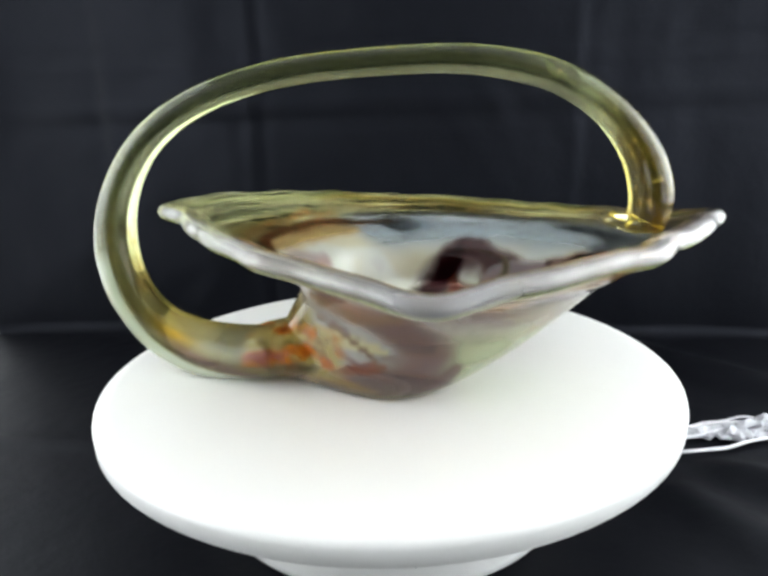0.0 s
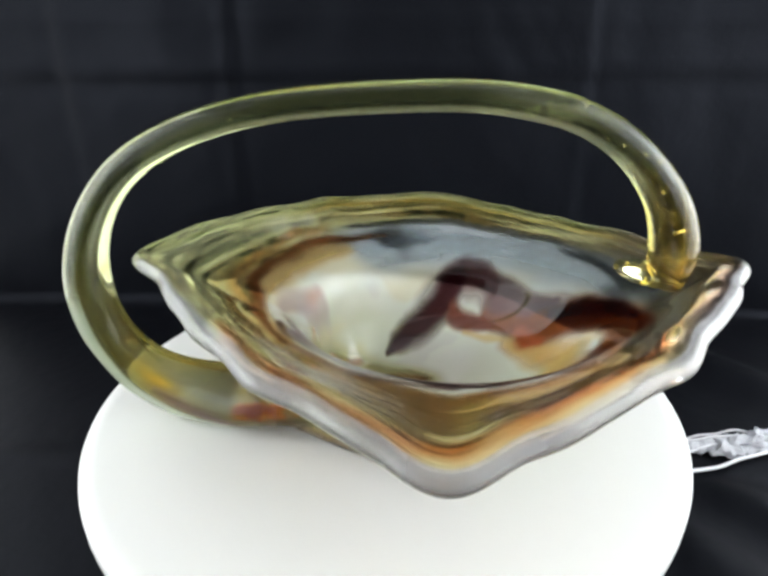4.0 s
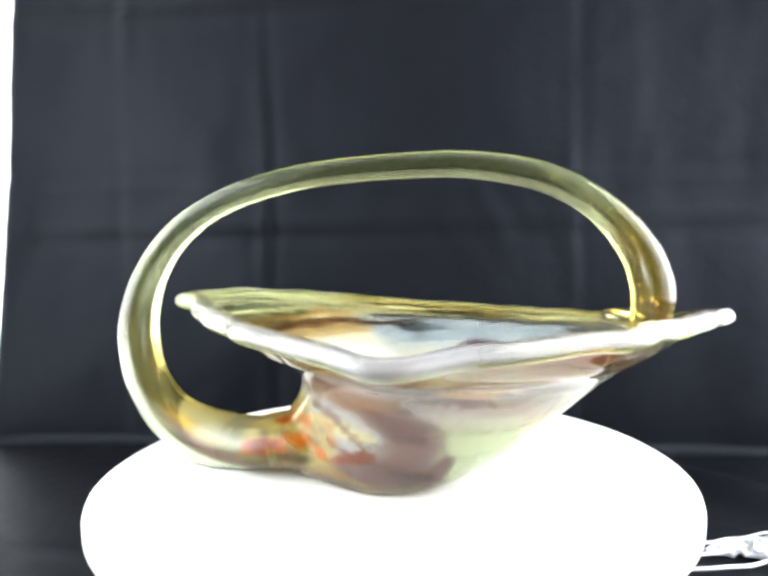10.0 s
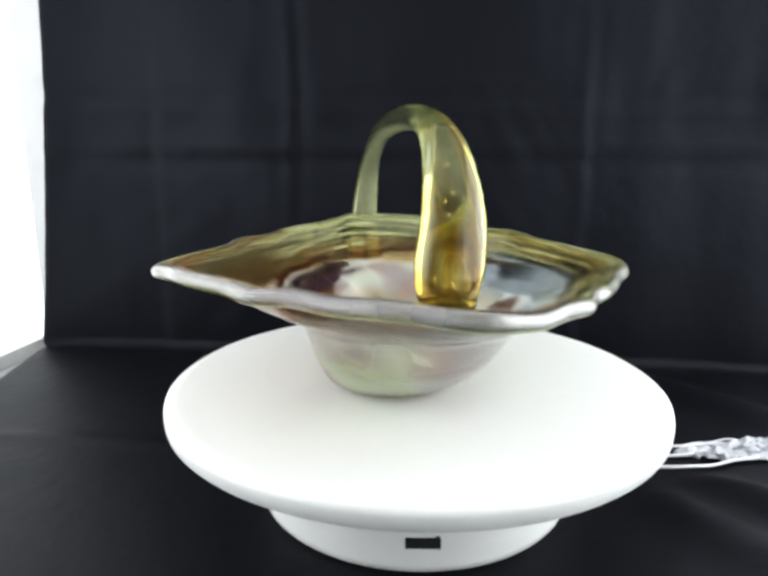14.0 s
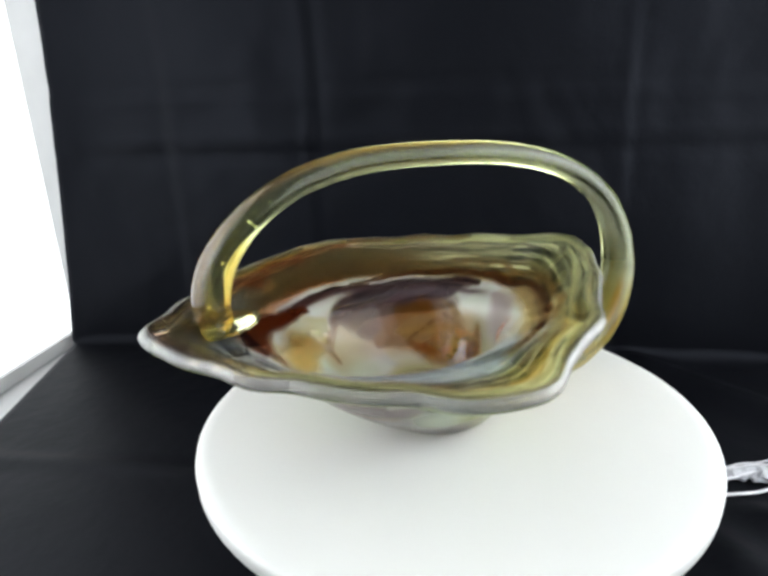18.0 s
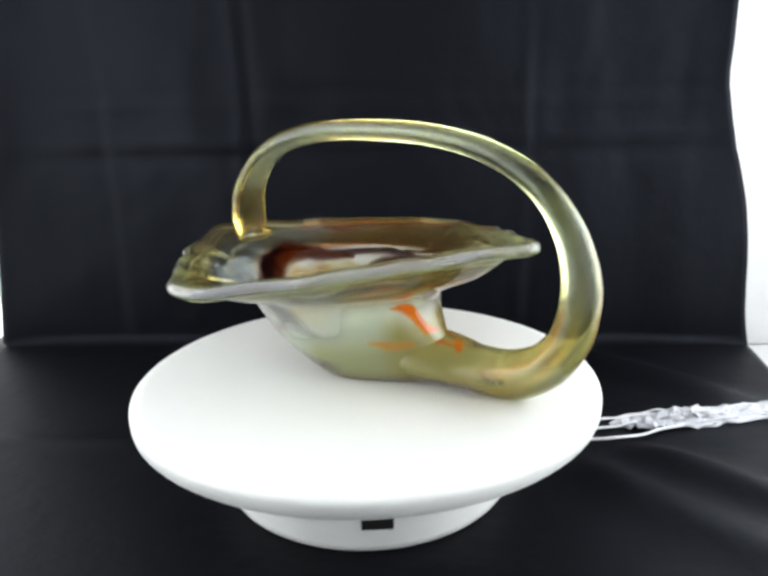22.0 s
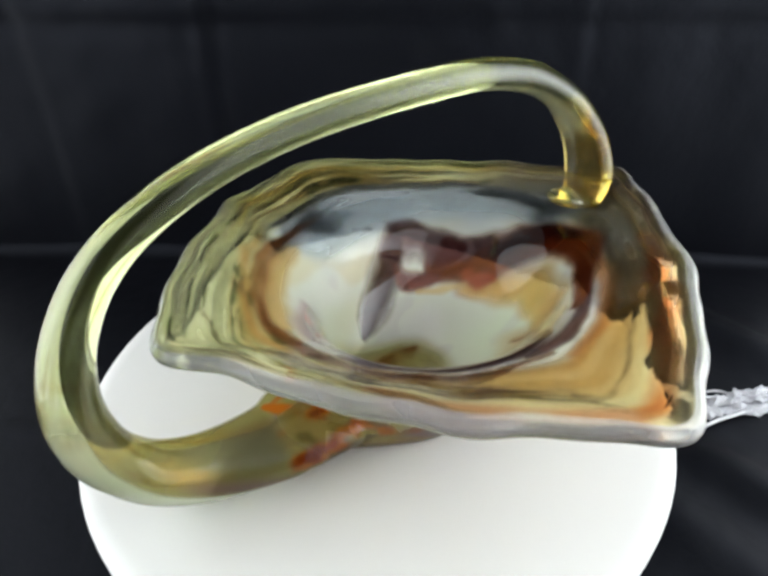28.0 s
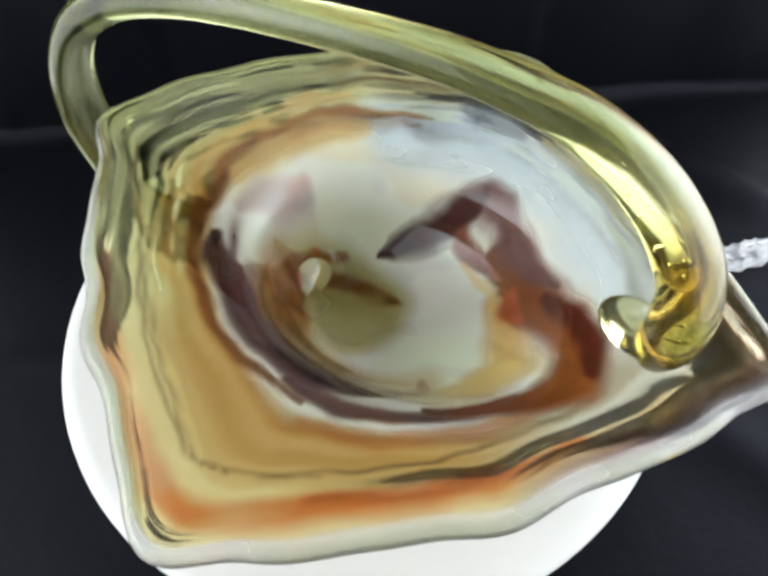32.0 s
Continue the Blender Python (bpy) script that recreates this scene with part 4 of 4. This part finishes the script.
    # a cooled drip on the loop's lower bend
    bm = bmesh.new()
    bmesh.ops.create_uvsphere(bm, u_segments=16, v_segments=10, radius=0.0018, matrix=Matrix.Translation((-0.0835, -0.0024, 0.0125)) @ Matrix.Diagonal((1.2, 1, 0.9, 1)))
    Paint(len(bm.verts), (0.84, 0.84, 0.66), 0.9).apply_to(bm)
    part("drip", bm, handle_glass, basket, "small shiny glass drip")

    # seeds: drawn-out air bubbles inside the handle near its joined end
    rnd = random.Random(11)
    bm = bmesh.new()
    for _ in range(64):
        k = rnd.choice(range(20, 76)) if rnd.random() < 0.85 else rnd.choice(range(76, 144))
        p, q = pts[k], pts[k + 1]
        t = Vector((q[0] - p[0], 0, q[2] - p[2])).normalized()
        side = Vector((-t.z, 0, t.x))
        w = rnd.uniform(-0.72, 0.72)
        c = Vector(p[:3]) + side * (w * p[3]) + Vector((0, rnd.uniform(-0.6, 0.6) * p[4] * math.sqrt(1 - w * w), 0))
        turn = t.to_track_quat("X", "Z").to_matrix().to_4x4()
        size = rnd.uniform(0.00011, 0.00028)
        bmesh.ops.create_icosphere(bm, subdivisions=2, radius=size, matrix=Matrix.Translation(c) @ turn @ Matrix.Diagonal((rnd.uniform(1.5, 4.5), 1, 1, 1)))
    seeds = part("air_bubbles", bm, bubble_air, basket, "tiny drawn-out air bubbles in the glass")
    tagged(seeds, kind="stuff")
    return basket


basket = build_basket()


# ---- the cord ----
def strand(points, radius, name, mat, parent, twist=0.0, seed=0):
    pts = spline(points, 8)
    rings = []
    for k, p in enumerate(pts):
        a, b = Vector(pts[max(k - 1, 0)]), Vector(pts[min(k + 1, len(pts) - 1)])
        t = (b - a).normalized()
        u = t.cross(Vector((0, 0, 1))).normalized()
        v = u.cross(t)
        off = Vector((noise.noise((k * 0.21, seed, 0)), noise.noise((k * 0.21, seed, 5)), 0.6 * noise.noise((k * 0.21, seed, 9)))) * twist
        rings.append([Vector(p) + off + (u * math.cos(q) + v * math.sin(q)) * radius for q in (2 * math.pi * i / 8 for i in range(8))])
    return part(name, loft(rings), mat, parent)


def crumple(points, radius, seed):
    """A loose sleeve of crinkled film round a line: faceted, uneven, with peaks."""
    pts = spline(points, 7)
    rings = []
    for k, p in enumerate(pts):
        a, b = Vector(pts[max(k - 1, 0)]), Vector(pts[min(k + 1, len(pts) - 1)])
        t = (b - a).normalized()
        u = t.cross(Vector((0, 0, 1))).normalized()
        v = u.cross(t)
        ring = []
        for i in range(14):
            q = 2 * math.pi * i / 14
            d = u * math.cos(q) + v * math.sin(q) * 0.75
            f = 1 + 0.9 * noise.noise(d * 2.1 + Vector((k * 0.55, seed, 0))) + 0.6 * noise.noise(d * 5.0 + Vector((k * 1.3, 0, seed)))
            c = Vector(p) + d * (radius * max(0.25, f) * min(1.0, 0.35 + 0.25 * k, 0.35 + 0.25 * (len(pts) - k)))
            c.z = max(c.z, FLOOR_Z + 0.0012)
            ring.append(c)
        rings.append(ring)
    return loft(rings)


def build_cord():
    cord = tagged(new("power_cord"), "white power cord bundled in crinkled clear plastic on the cloth", "power cord")
    z = FLOOR_Z + 0.0052
    strand([(0.078, 0.010, z), (0.12, 0.016, z), (0.150, 0.019, z), (0.172, 0.026, z), (0.20, 0.038, z), (0.24, 0.048, z), (0.34, 0.078, z)], 0.0009, "wire", wire_plastic, cord, 0.001, 1)
    strand([(0.078, 0.016, z + 0.001), (0.12, 0.026, z), (0.150, 0.033, z), (0.178, 0.039, z + 0.002), (0.21, 0.043, z), (0.25, 0.053, z), (0.34, 0.082, z)], 0.0009, "wire", wire_plastic, cord, 0.001, 2)
    strand([(0.078, 0.018, z), (0.125, 0.031, z + 0.001), (0.155, 0.040, z + 0.003), (0.19, 0.044, z + 0.004), (0.22, 0.047, z + 0.002), (0.34, 0.085, z)], 0.0007, "wire", wire_plastic, cord, 0.002, 3)
    strand([(0.14, 0.038, z), (0.16, 0.044, z + 0.002), (0.18, 0.046, z + 0.004), (0.205, 0.046, z + 0.006), (0.25, 0.058, z + 0.003)], 0.0006, "wire", wire_plastic, cord, 0.003, 4)
    for seed, radius, points in ((1.7, 0.0050, [(0.166, 0.034, z), (0.185, 0.040, z + 0.002), (0.21, 0.045, z), (0.25, 0.056, z), (0.29, 0.067, z), (0.34, 0.083, z)]),
                                 (5.3, 0.0034, [(0.150, 0.036, z), (0.172, 0.040, z), (0.20, 0.040, z - 0.001), (0.23, 0.046, z - 0.001), (0.27, 0.056, z - 0.001)]),
                                 (8.9, 0.0040, [(0.186, 0.040, z + 0.003), (0.196, 0.043, z + 0.005), (0.212, 0.046, z + 0.003), (0.235, 0.052, z + 0.002)])):
        part("film_wrap", crumple(points, radius, seed), film, cord, smooth=False)
    return cord


build_cord()


# ---- movement ----
TURN = [(0.0, 0.0), (5.0, 0.0), (9.4, 0.0), (9.7, -0.7), (10.0, -6.0), (11.0, -23.9), (12.0, -40.9), (13.0, -57.6), (14.0, -76.4), (14.5, -85.8),
        (16.5, -120.4), (17.0, -130.6), (18.0, -150.6), (19.0, -167.6), (20.0, -184.6), (21.0, -200.9), (22.0, -217.6), (23.0, -234.2), (24.0, -252.5),
        (24.5, -261.7), (26.5, -298.8), (27.0, -307.2), (28.0, -324.8), (29.0, -342.8), (30.0, -360.4), (31.0, -377.8), (32.0, -395.8)]


def motions():
    rows = [(t, pose(0, 0, 0, 0, 0, a)) for t, a in TURN]
    walk(disc, rows)
    walk(basket, rows)


motions()
